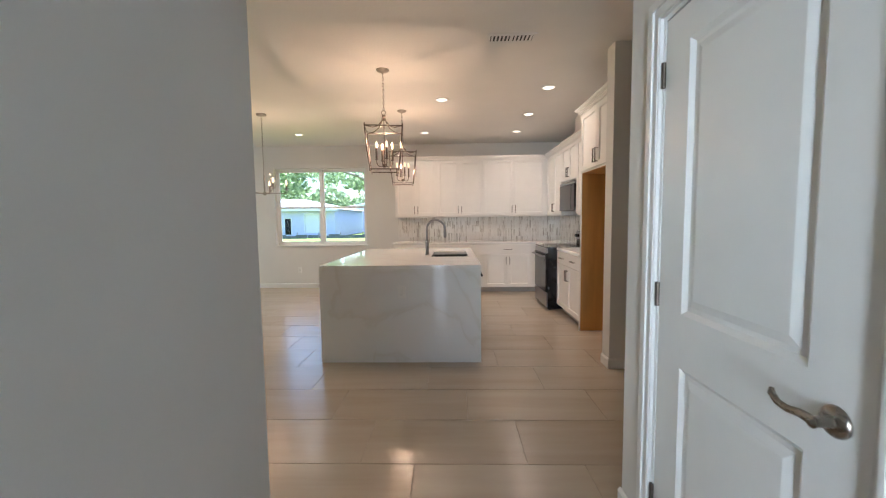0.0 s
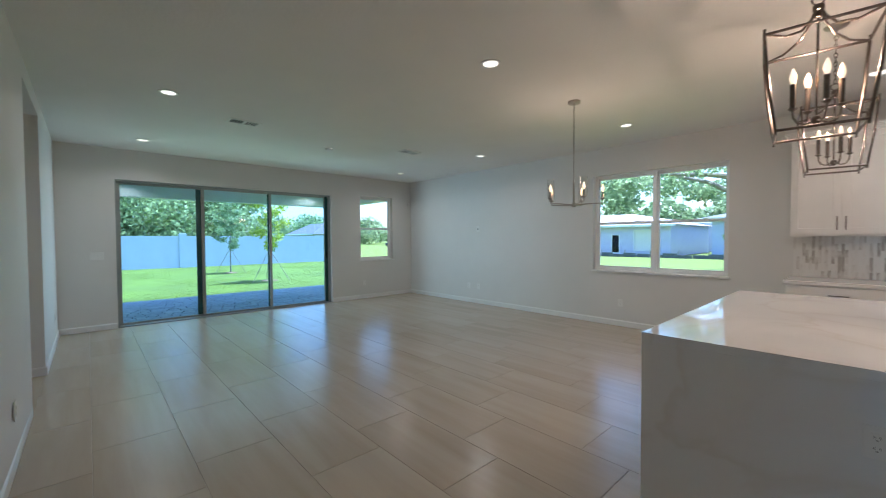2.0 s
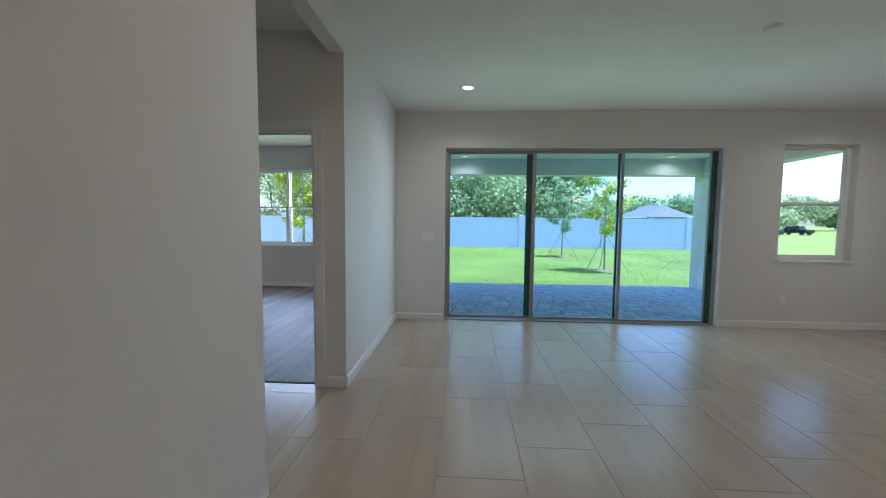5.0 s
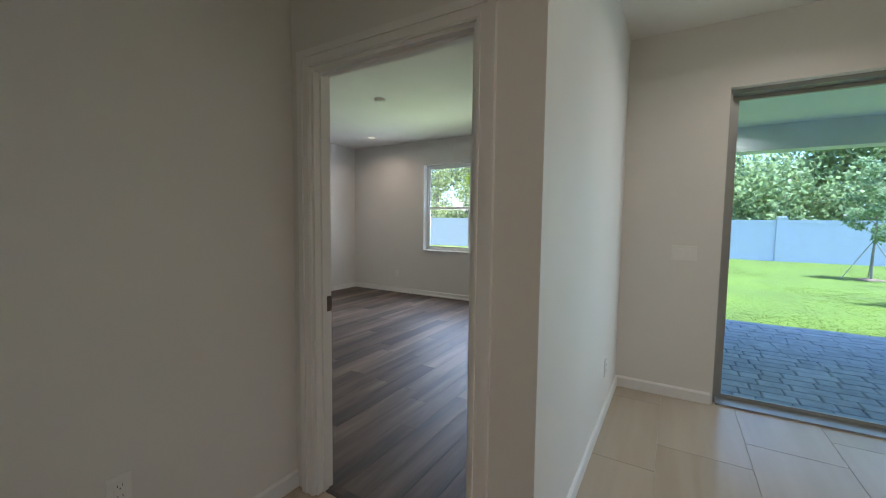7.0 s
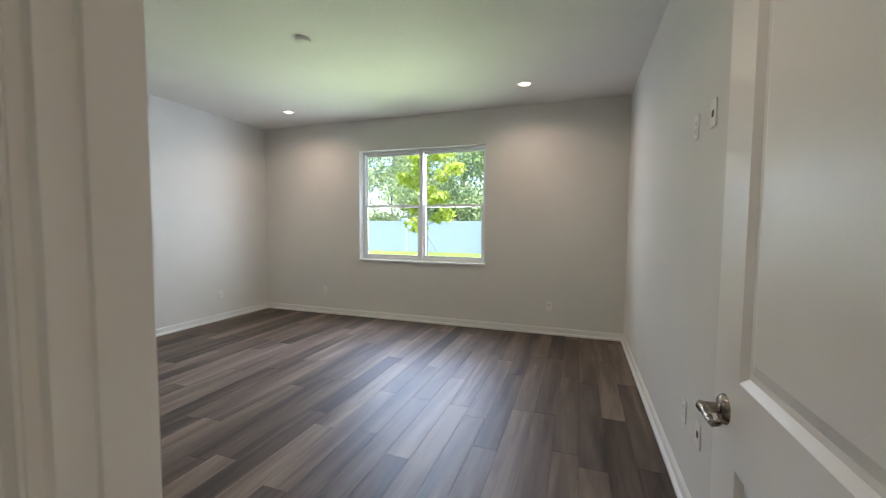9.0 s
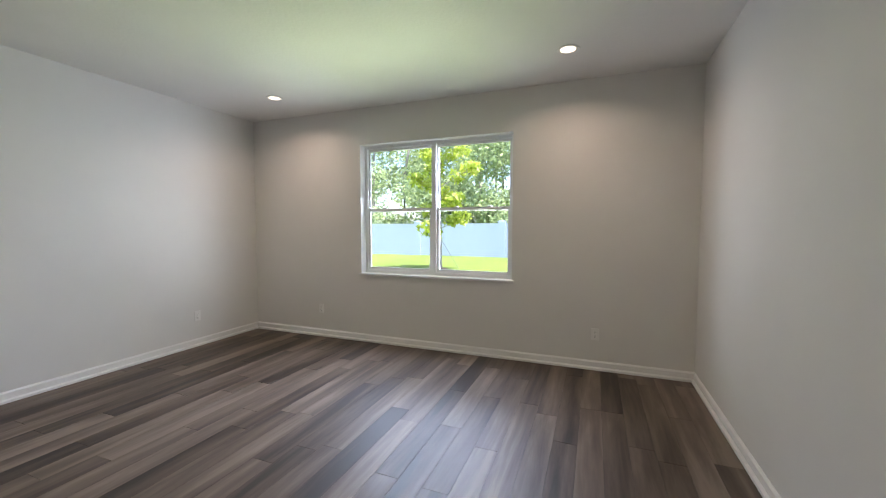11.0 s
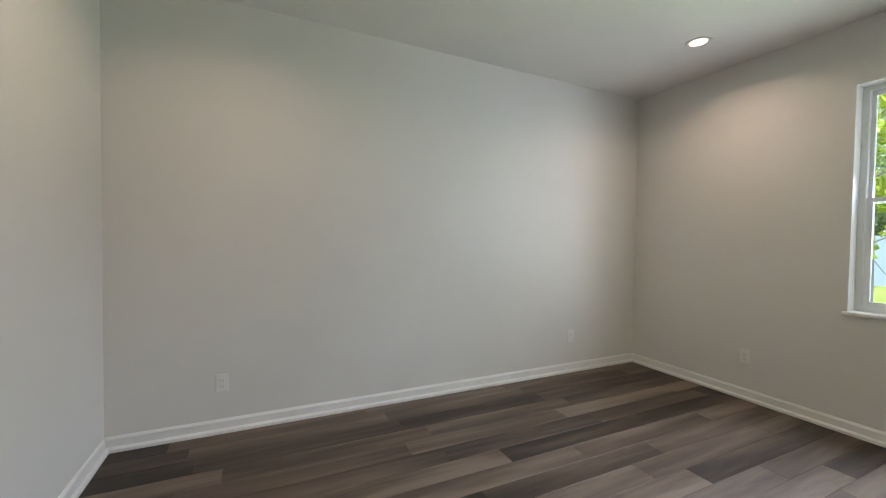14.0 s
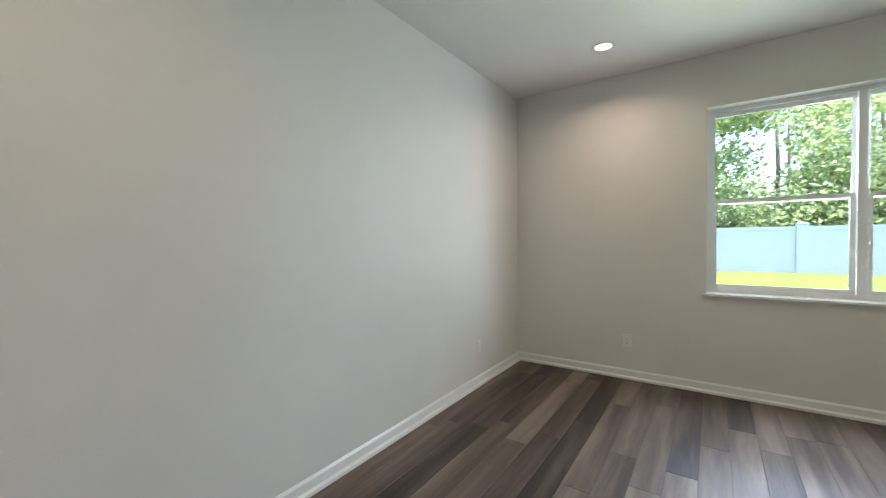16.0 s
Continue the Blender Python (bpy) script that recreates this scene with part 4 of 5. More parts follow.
def chandelier(x, y):
    top = thing("chandelier", "five-arm nickel chandelier with clear glass cylinder shades", "chandelier", at=pose(x, y, 0, 0, 0, 30))
    bm = bmesh.new()
    lathe(bm, [(0.063, 0.0), (0.063, -0.022), (0.058, -0.026), (0.01, -0.028), (0.007, -0.04)], 28, (0, 0, H))
    part("canopy", bm, M_NICKEL, top, smooth=True)
    bm = bmesh.new()
    chain(bm, 0, 0, 2.36, H - 0.035)
    part("chain", bm, M_NICKEL_DK, top, smooth=True)
    bm = bmesh.new()
    cyl(bm, (0, 0, 1.735), (0, 0, 2.36), 0.0055, n=12)
    cyl(bm, (0, 0, 1.74), (0, 0, 1.98), 0.011, n=14)
    lathe(bm, [(0.01, -0.035), (0.022, -0.03), (0.024, 0.0), (0.02, 0.012), (0.006, 0.016)], 18, (0, 0, 1.74))
    part("stem", bm, M_NICKEL, top, smooth=True)
    for k in range(5):
        c, s = math.cos(2 * math.pi * k / 5), math.sin(2 * math.pi * k / 5)
        r = 0.285
        bm = bmesh.new()
        tube(bm, [(0.02 * c, 0.02 * s, 1.73), (0.15 * c, 0.15 * s, 1.738), (r * c, r * s, 1.742), (r * c, r * s, 1.79)], 0.0055, 8)
        part("arm", bm, M_NICKEL, top, smooth=True)
        bm = bmesh.new()
        lathe(bm, [(0.008, -0.02), (0.014, -0.012), (0.03, -0.006), (0.032, 0.0), (0.012, 0.003), (0.011, 0.06), (0.006, 0.062)], 20, (r * c, r * s, 1.795))
        part("cup", bm, M_NICKEL, top, smooth=True)
        bm = bmesh.new()
        n = 28
        rings = [[bm.verts.new((r * c + q * math.cos(2 * math.pi * j / n), r * s + q * math.sin(2 * math.pi * j / n), z)) for j in range(n)] for q, z in ((0.034, 1.8), (0.034, 1.985), (0.0325, 1.985), (0.0325, 1.8))]
        for u, v in zip(rings, rings[1:] + rings[:1]):
            for j in range(n):
                bm.faces.new((u[j], u[(j + 1) % n], v[(j + 1) % n], v[j]))
        sh = part("shade", bm, M_SHADE, top, "clear glass cylinder shade", smooth=True)
        sh.visible_shadow = False
        bm = bmesh.new()
        lathe(bm, [(0.008, 0.0), (0.014, 0.018), (0.0165, 0.031), (0.012, 0.05), (0.006, 0.068), (0.0015, 0.078)], 16, (r * c, r * s, 1.858))
        part("bulb", bm, M_BULB, top, "glowing flame-shaped bulb", smooth=True)
    point_lamp(x, y, 2.03, CHANDELIER_W, 0.12)


chandelier(-2.727, 5.449)


def ceiling_vent(x, y, lx, ly, turn=0, tilt=26):
    top = thing("ceiling_vent", "white slatted metal ceiling air vent", "air vent", "ceiling vents", at=pose(x, y, H, 0, 0, turn))
    f = 0.028
    a, b = lx / 2, ly / 2
    part("frame", boxes((-a, -b, -0.008, a, -b + f, 0), (-a, b - f, -0.008, a, b, 0), (-a, -b + f, -0.008, -a + f, b - f, 0), (a - f, -b + f, -0.008, a, b - f, 0), (-0.012, -b + f, -0.009, 0.012, b - f, 0)), M_PLATE, top)
    # dark sheet standing in for the shade inside the duct
    part("duct_shade", boxes((-a + f, -b + f, -0.0015, a - f, b - f, -0.0005)), M_SLOT, top)
    n = int((lx - 2 * f) / 0.03)
    base = None
    for k in range(n):
        xx = -a + f + (k + 0.5) * (lx - 2 * f) / n
        if base is None:
            bm = boxes((-0.001, -b + f, -0.009, 0.001, b - f, 0.009))
            base = mesh_of("slat", bm, M_PLATE)
        s = new("slat", base)
        s.parent = top
        s.matrix_basis = pose(xx, 0, -0.0075, 0, tilt if xx < 0 else -tilt, 0) @ Matrix.Diagonal((1, 1, 0.5 if tilt < 45 else 0.95, 1))


ceiling_vent(-5.781, 3.092, 0.36, 0.21, 90)
ceiling_vent(-5.748, 5.6, 0.36, 0.21, 90)
ceiling_vent(0.38, 3.384, 0.4, 0.16, 0, 72)
for x, y in ((-6.384, 4.497), (-8.733, -1.419)):
    sd = thing("smoke_detector", "round white ceiling smoke detector", "smoke detector", "smoke detectors", at=pose(x, y, H))
    bm = bmesh.new()
    lathe(bm, [(0.062, 0.0), (0.062, -0.01), (0.055, -0.026), (0.03, -0.034), (0.006, -0.035)], 28)
    part("housing", bm, M_PLATE, sd, smooth=True)
sn = thing("security_sensor", "small white security sensor in the wall corner", "sensor", at=pose(XL, 7.69, 2.25))
part("housing", soft_box(0, -0.035, -0.05, 0.045, 0.035, 0.05, 0.012), M_PLATE, sn)


# ---- wall plates ----
def plate(kind, at, gang=1):
    """Local: plate in the xz plane, front facing -y."""
    w = 0.036 + 0.046 * (gang - 1)
    names = {"outlet": ("power_outlet", "white duplex wall outlet", "outlet"), "switch": ("light_switch", "white rocker light switch plate", "light switch"), "blank": ("wall_plate", "white blank low-voltage wall plate", "wall plate")}[kind]
    top = thing(*names, group=names[0] + "s", at=at)
    part("cover", soft_box(-w, -0.006, -0.058, w, 0.0, 0.058, 0.003), M_PLATE, top)
    for g in range(gang):
        cx = (g - (gang - 1) / 2) * 0.046
        if kind == "switch":
            part("rocker", soft_box(cx - 0.016, -0.011, -0.033, cx + 0.016, -0.005, 0.033, 0.002), M_PLATE, top)
        elif kind == "outlet":
            part("receptacle", soft_box(cx - 0.016, -0.008, -0.034, cx + 0.016, -0.005, 0.034, 0.002), M_PLATE, top)
            for zz in (-0.019, 0.019):
                part("slot", boxes((cx - 0.008, -0.0085, zz - 0.003, cx - 0.006, -0.0075, zz + 0.006), (cx + 0.006, -0.0085, zz - 0.003, cx + 0.008, -0.0075, zz + 0.006), (cx - 0.002, -0.0085, zz - 0.011, cx + 0.002, -0.0075, zz - 0.007)), M_SLOT, top)
        else:
            part("insert", boxes((cx - 0.012, -0.0075, -0.014, cx + 0.012, -0.0055, 0.014)), M_SLOT, top)
    return top


for x, z, k in ((-6.21, 0.36, "outlet"), (-6.49, 0.36, "outlet"), (-6.22, 1.58, "blank"), (-3.22, 0.36, "outlet")):
    plate(k, pose(x, YB, z))
plate("outlet", pose(-0.2, YB - 0.0125, 1.14))
plate("switch", pose(0.36, YB - 0.0125, 1.14))
plate("outlet", pose(-0.595, 3.642, 0.67))
plate("outlet", pose(XL, 6.41, 0.36, 0, 0, 90))
plate("switch", pose(XL, 1.75, 1.14, 0, 0, 90), 2)
plate("outlet", pose(-4.07, YS, 0.36, 0, 0, 180))
plate("outlet", pose(-7.9, YS, 0.36, 0, 0, 180))
plate("outlet", pose(-5.58, 0.08, 0.42, 0, 0, 180))
plate("outlet", pose(-10.105, BY, 0.355, 0, 0, 180))
plate("outlet", pose(-7.107, BY, 0.33, 0, 0, 180))
plate("outlet", pose(BX, -2.889, 0.355, 0, 0, 90))
plate("outlet", pose(BX, 0.381, 0.35, 0, 0, 90))
plate("blank", pose(-8.01, 1.226, 1.8))
plate("outlet", pose(-8.26, 1.226, 1.8))
plate("outlet", pose(-8.26, 1.226, 0.42))
plate("blank", pose(-8.02, 1.226, 0.42))
plate("switch", pose(1.55, 3.488, 1.15), 3)


# ---- outdoors ----
def lawn():
    """One sheet to the horizon, falling gently away from the house."""
    xs = sorted(set([-900, -300, -120] + list(range(-60, 13, 2)) + [60, 300, 900]))
    ys = sorted(set([-900, -300, -120] + list(range(-40, 61, 2)) + [120, 300, 900]))
    bm = bmesh.new()
    grid = [[bm.verts.new((x, y, -0.13 - 0.12 * min(1, max(0, (-12 - x) / 14)) + 0.02 * noise.noise((x * 0.3, y * 0.3, 0)))) for y in ys] for x in xs]
    for i in range(len(xs) - 1):
        for j in range(len(ys) - 1):
            bm.faces.new((grid[i][j], grid[i + 1][j], grid[i + 1][j + 1], grid[i][j + 1]))
    return solid("ground", bm, M_LAWN, "bright green mown lawn around the house", "lawn", "structure", smooth=True)


def ground_z(x, y):
    return -0.13 - 0.12 * min(1, max(0, (-12 - x) / 14)) + 0.02 * noise.noise((x * 0.3, y * 0.3, 0))


lawn()


def cloud(name, blobs, count, size, material, parent=None, seed=1, label=""):
    """Many small folded leaves scattered in uneven blobs: (centre, radius)."""
    rng = np.random.default_rng(seed)
    vol = np.array([b[1][0] * b[1][1] * b[1][2] for b in blobs]) ** 0.67
    pick = rng.choice(len(blobs), count, p=vol / vol.sum())
    cen = np.array([b[0] for b in blobs])[pick]
    rad = np.array([b[1] for b in blobs])[pick]
    d = rng.normal(size=(count, 3))
    d /= np.linalg.norm(d, axis=1)[:, None]
    pos = cen + d * rad * (rng.random(count) ** 0.4)[:, None]
    u = rng.normal(size=(count, 3))
    u /= np.linalg.norm(u, axis=1)[:, None]
    w = np.cross(u, d + 0.3 * rng.normal(size=(count, 3)))
    w /= np.linalg.norm(w, axis=1)[:, None] + 1e-9
    s = (size * rng.uniform(0.6, 1.35, count))[:, None]
    nrm = np.cross(u, w)
    verts = np.stack([pos - u * s, pos + w * s * 0.55 + nrm * s * 0.18, pos + u * s, pos - w * s * 0.55 + nrm * s * 0.18], 1).reshape(-1, 3)
    idx = np.arange(count)[:, None] * 4
    faces = np.concatenate([idx + [0, 1, 2], idx + [0, 2, 3]], 0)
    me = bpy.data.meshes.new(name)
    me.from_pydata(verts.tolist(), [], faces.tolist())
    me.materials.append(material)
    ob = new(name, me)
    if parent is not None:
        ob.parent = parent
    return tagged(ob, label)


def tree(name, label, x, y, trunk_h, height, spread, leaves, size, material, seed, stakes=True, girth=0.035):
    z = ground_z(x, y) - 0.02
    top = thing(name, label, "tree", at=pose(x, y, z))
    rng = random.Random(seed)
    bm = bmesh.new()
    pts, k = [], 8
    for i in range(k + 1):
        f = i / k
        pts.append((0.05 * math.sin(3 * f + seed) * f, 0.05 * math.cos(2 * f + seed) * f, height * 0.93 * f))
    tube(bm, pts, [girth * (1.25 - 1.1 * i / k) for i in range(k + 1)], 10)
    part("trunk", bm, M_BARK, top, smooth=True)
    blobs = []
    for i in range(16):
        f = trunk_h / height + (1 - trunk_h / height) * (i / 16) ** 0.9
        z0 = height * f * 0.93
        a = i * 2.4 + rng.uniform(-0.4, 0.4)
        reach = spread * (1.0 - 0.6 * abs(f - 0.55) / 0.55) * rng.uniform(0.65, 1.1)
        e = (reach * math.cos(a), reach * math.sin(a), z0 + reach * 0.45)
        bm = bmesh.new()
        tube(bm, [(0, 0, z0 - 0.1), (e[0] * 0.5, e[1] * 0.5, z0 + reach * 0.18), e], [girth * 0.45, girth * 0.28, girth * 0.1], 6)
        part("limb", bm, M_BARK, top, smooth=True)
        blobs.append((e, (spread * 0.36, spread * 0.36, spread * 0.27)))
        blobs.append(((e[0] * 0.55, e[1] * 0.55, z0 + reach * 0.25), (spread * 0.3, spread * 0.3, spread * 0.24)))
    cloud("crown", blobs, leaves, size, material, top, seed)
    if stakes:
        for k in range(3):
            a = 2.1 * k + seed
            bm = bmesh.new()
            tube(bm, [(0.75 * math.cos(a), 0.75 * math.sin(a), -0.02), (0.03 * math.cos(a), 0.03 * math.sin(a), 1.15)], 0.011, 6)
            part("stake", bm, M_BARK, top, "dark support stake", smooth=True)
        bm = bmesh.new()
        lathe(bm, [(0.33, 0.0), (0.3, 0.03), (0.2, 0.05), (0.04, 0.06)], 20)
        part("mulch_ring", bm, M_MULCH, top, "ring of brown mulch")
    return top


tree("young_tree", "staked young tree with pale green leaves on the lawn", -15.75, 6.67, 1.25, 4.7, 0.8, 2500, 0.056, M_LEAF_A, 3, girth=0.024)
tree("young_tree", "small staked young oak with grey-green leaves", -21.3, 6.7, 1.2, 3.7, 0.66, 3000, 0.05, M_LEAF_B, 5, girth=0.026)
tree("young_tree", "staked sycamore with bright yellow-green leaves by the bedroom", -20.9, -5.2, 1.35, 6.6, 1.2, 2600, 0.11, M_LEAF_A, 8, girth=0.05)


def fence():
    top = thing("privacy_fence", "tall white vinyl privacy fence along the lawn", "fence")
    x, zb, zt = -28.0, -0.3, 1.62
    ys = [16.0 - 5.1 * k for k in range(14)]
    base = {}
    for k, y in enumerate(ys):
        bm = boxes((x - 0.1, -0.19, zb, x + 0.1, 0.19, zt + 0.08), (x - 0.13, -0.22, zt + 0.08, x + 0.13, 0.22, zt + 0.12), (x - 0.07, -0.15, zt + 0.12, x + 0.07, 0.15, zt + 0.17)) if "p" not in base else None
        if bm:
            base["p"] = mesh_of("post", bm, M_FENCE)
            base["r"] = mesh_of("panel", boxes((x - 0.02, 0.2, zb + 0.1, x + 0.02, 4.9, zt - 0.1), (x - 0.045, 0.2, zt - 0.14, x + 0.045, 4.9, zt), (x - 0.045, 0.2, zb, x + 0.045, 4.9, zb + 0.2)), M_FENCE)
        for nm, key in (("post", "p"), ("panel", "r")):
            if key == "r" and k == 0:
                continue
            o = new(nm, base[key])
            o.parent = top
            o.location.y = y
    return top


fence()

woods_rng = random.Random(12)
blobs = []
for k in range(250):
    y = woods_rng.uniform(-58, 11)
    x = woods_rng.uniform(-41, -30.5)
    hgt = woods_rng.uniform(2.5, 11.5) * (1 if y < 6 else 0.8)
    blobs.append(((x, y, hgt), (woods_rng.uniform(1.2, 2.6), woods_rng.uniform(1.2, 2.8), woods_rng.uniform(0.9, 2.0))))
for k in range(150):
    blobs.append(((woods_rng.uniform(-34, -30), woods_rng.uniform(-58, 12), woods_rng.uniform(0.6, 3.8)), (1.3, 1.6, 1.2)))
w = cloud("woods", blobs, 230000, 0.14, M_LEAF_C, seed=21)
tagged(w, "dense mixed green woodland behind the fence", "woods", kind="stuff")
bm = bmesh.new()
for k in range(26):
    x, y = woods_rng.uniform(-41, -34), woods_rng.uniform(-50, 9)
    tube(bm, [(x, y, -0.4), (x + woods_rng.uniform(-0.4, 0.4), y + woods_rng.uniform(-0.4, 0.4), 5), (x + woods_rng.uniform(-0.9, 0.9), y + woods_rng.uniform(-0.9, 0.9), 10.5)], [0.16, 0.12, 0.04], 8)
solid("woods_trunks", bm, M_BARK, "grey trunks among the woodland leaves", "tree trunks", "stuff", smooth=True)
blobs = [((woods_rng.uniform(-130, -96), woods_rng.uniform(40, 120), woods_rng.uniform(2, 7.5)), (4, 5, 2.8)) for k in range(46)]
blobs += [((woods_rng.uniform(-60, 40), woods_rng.uniform(62, 85), woods_rng.uniform(2, 12)), (3.6, 3.6, 2.0)) for k in range(120)]
tagged(cloud("far_trees", blobs, 60000, 0.5, M_LEAF_B, seed=31), "distant trees beyond the lawns", "woods", kind="stuff")


def oak(x, y):
    top = thing("oak_tree", "large spreading oak with leafy overhanging limbs", "tree", at=pose(x, y, ground_z(x, y) - 0.05))
    rng = random.Random(9)
    bm = bmesh.new()
    tube(bm, [(0, 0, 0), (0.1, 0, 1.5), (0.05, 0.1, 3.2), (0.3, 0, 5)], [0.42, 0.33, 0.3, 0.2], 14)
    part("trunk", bm, M_BARK, top, smooth=True)
    blobs = []
    for i in range(22):
        a = i * 2.4
        r = rng.uniform(3.2, 6.6)
        z0 = rng.uniform(2.6, 4.8)
        e = (r * math.cos(a), r * math.sin(a), z0 + rng.uniform(0.4, 3.4))
        bm = bmesh.new()
        mid = (e[0] * 0.5 + rng.uniform(-0.4, 0.4), e[1] * 0.5 + rng.uniform(-0.4, 0.4), z0 + (e[2] - z0) * 0.65)
        tube(bm, [(0, 0, z0), mid, e], [0.15, 0.09, 0.03], 8)
        part("limb", bm, M_BARK, top, smooth=True)
        for f in (0.45, 0.7, 0.95, 1.1):
            blobs.append(((e[0] * f + rng.uniform(-0.5, 0.5), e[1] * f + rng.uniform(-0.5, 0.5), z0 + (e[2] - z0) * f + rng.uniform(-0.3, 0.4)), (0.95, 0.95, 0.45)))
    cloud("crown", blobs, 9500, 0.09, M_LEAF_B, top, 9)


oak(-3.2, 21.5)

M_HOUSE_A = mat("grey_house_wall", (0.6, 0.6, 0.76), 0.9, var=0.06, scale=2, bump=0.4)
M_HOUSE_B = mat("lilac_house_wall", (0.58, 0.58, 0.74), 0.9, var=0.05, scale=2)
M_HOUSE_C = mat("pale_blue_house_wall", (0.52, 0.56, 0.8), 0.9, var=0.05, scale=2)
M_TILE_ROOF = mat("pale_roof", (0.42, 0.38, 0.42), 0.9, var=0.15, scale=5, bump=0.6, bscale=20)
M_FAR_ROOF = mat("purple_grey_shingle", (0.1, 0.1, 0.135), 0.9, var=0.2, scale=5, bump=0.5, bscale=20)
M_SILT = mat("silt_fence_cloth", (0.1, 0.11, 0.13), 0.8, var=0.3, scale=3)


def house(name, label, x0, x1, y0, y1, wall_top, ridge, wall_m, roof_m, holes):
    top = thing(name, label, "house")
    part("wall", holed("x", y0, y0 + 0.2, x0, x1, -0.5, wall_top, holes), wall_m, top)
    part("wall", boxes((x0, y0 + 0.2, -0.5, x0 + 0.2, y1, wall_top), (x1 - 0.2, y0 + 0.2, -0.5, x1, y1, wall_top), (x0 + 0.2, y1 - 0.2, -0.5, x1 - 0.2, y1, wall_top)), wall_m, top)
    o = 0.5
    bm = bmesh.new()
    e = [bm.verts.new(c) for c in ((x0 - o, y0 - o, wall_top), (x1 + o, y0 - o, wall_top), (x1 + o, y1 + o, wall_top), (x0 - o, y1 + o, wall_top))]
    ins = min(x1 - x0, y1 - y0) / 2 - 0.5
    r = [bm.verts.new((x0 + ins, (y0 + y1) / 2, ridge)), bm.verts.new((x1 - ins, (y0 + y1) / 2, ridge))]
    for f in ((e[0], e[1], r[1], r[0]), (e[1], e[2], r[1]), (e[2], e[3], r[0], r[1]), (e[3], e[0], r[0]), (e[3], e[2], e[1], e[0])):
        bm.faces.new(f)
    part("roof", bm, roof_m, top)
    part("fascia", boxes((x0 - o, y0 - o - 0.03, wall_top - 0.16, x1 + o, y0 - o, wall_top + 0.02)), M_VINYL, top)
    for a, b, u, v in holes:
        wn2 = part("window", boxes((a - 0.06, y0 - 0.03, u - 0.06, b + 0.06, y0 + 0.02, u), (a - 0.06, y0 - 0.03, v, b + 0.06, y0 + 0.02, v + 0.06), (a - 0.06, y0 - 0.03, u, a, y0 + 0.02, v), (b, y0 - 0.03, u, b + 0.06, y0 + 0.02, v)), M_VINYL, top)
        part("pane", boxes((a, y0 + 0.06, u, b, y0 + 0.08, v)), M_BLACKGLASS if b - a < 1.2 else M_PLATE, wn2)
    return top


house("neighbour_house", "single-storey grey house with pale hipped roof", -26, -11.2, 36, 47, 2.45, 3.7, M_HOUSE_A, M_TILE_ROOF, [(-21.5, -20.8, 0.1, 1.7), (-19.6, -17.4, 0.0, 1.9), (-15.9, -15.3, 0.1, 1.6), (-14.0, -12.4, 0.3, 2.0)])
house("neighbour_house", "lilac-grey neighbouring house with shingle roof", -15, -5.5, 50, 60, 2.9, 4.2, M_HOUSE_B, M_ROOFING, [(-10.6, -9.9, 0.4, 2.0)])
house("neighbour_house", "pale blue neighbouring house behind the lawn", -8.1, 6, 34.5, 46, 2.75, 3.9, M_HOUSE_C, M_ROOFING, [(-3.0, -1.8, 0.5, 1.9)])
house("far_house", "far house with a purple-grey hipped roof", -74, -63, 29.6, 35.6, 2.3, 4.2, M_HOUSE_A, M_FAR_ROOF, [])
sf = thing("silt_fence", "low black cloth silt fence on wooden stakes", "fence")
bm = bmesh.new()
for k in range(22):
    a = -27 + k * 0.95
    box(bm, a, 33.2 + 0.12 * math.sin(k * 1.7), -0.25, a + 0.95, 33.22 + 0.12 * math.sin(k * 1.7), 0.14 + 0.07 * math.sin(k * 2.3))
part("cloth", bm, M_SILT, sf)
for k in range(0, 22, 2):
    part("stake", boxes((-27 + k * 0.95, 33.3, -0.3, -26.95 + k * 0.95, 33.35, 0.4)), M_BARK, sf)
solid("mulch_bed", soft_box(-8.6, 29.3, -0.35, -4.6, 31.6, -0.17, 0.08), M_MULCH, "low dark mulch bed on the lawn", "mulch bed")
tree("small_tree", "small dark green tree in the mulch bed", -5.75, 30.6, 0.7, 2.9, 0.75, 3000, 0.07, M_LEAF_B, 11, False)


def parked_car(x, y, turn, paint):
    top = thing("parked_car", "distant dark parked car beyond the lawn", "car", at=pose(x, y, ground_z(x, y), 0, 0, turn))
    bm = soft_box(-2.1, -0.85, 0.3, 2.1, 0.85, 0.85, 0.12)
    part("body", bm, paint, top)
    bm = boxes((-1.2, -0.75, 0.85, 1.0, 0.75, 1.4))
    for v in bm.verts:
        if v.co.z > 1:
            v.co.x *= 0.75
            v.co.y *= 0.85
    part("cabin", bm, M_BLACKGLASS, top)
    for sx in (-1.35, 1.35):
        for sy in (-0.82, 0.82):
            bm = bmesh.new()
            cyl(bm, (sx, sy - 0.1, 0.32), (sx, sy + 0.1, 0.32), 0.32, n=20)
            part("wheel", bm, M_BLACK, top)


M_CAR = mat("dark_car_paint", (0.04, 0.06, 0.1), 0.3, 0.3)
parked_car(-64, 47, 20, M_CAR)
parked_car(-66, 53, 20, M_BLACK)

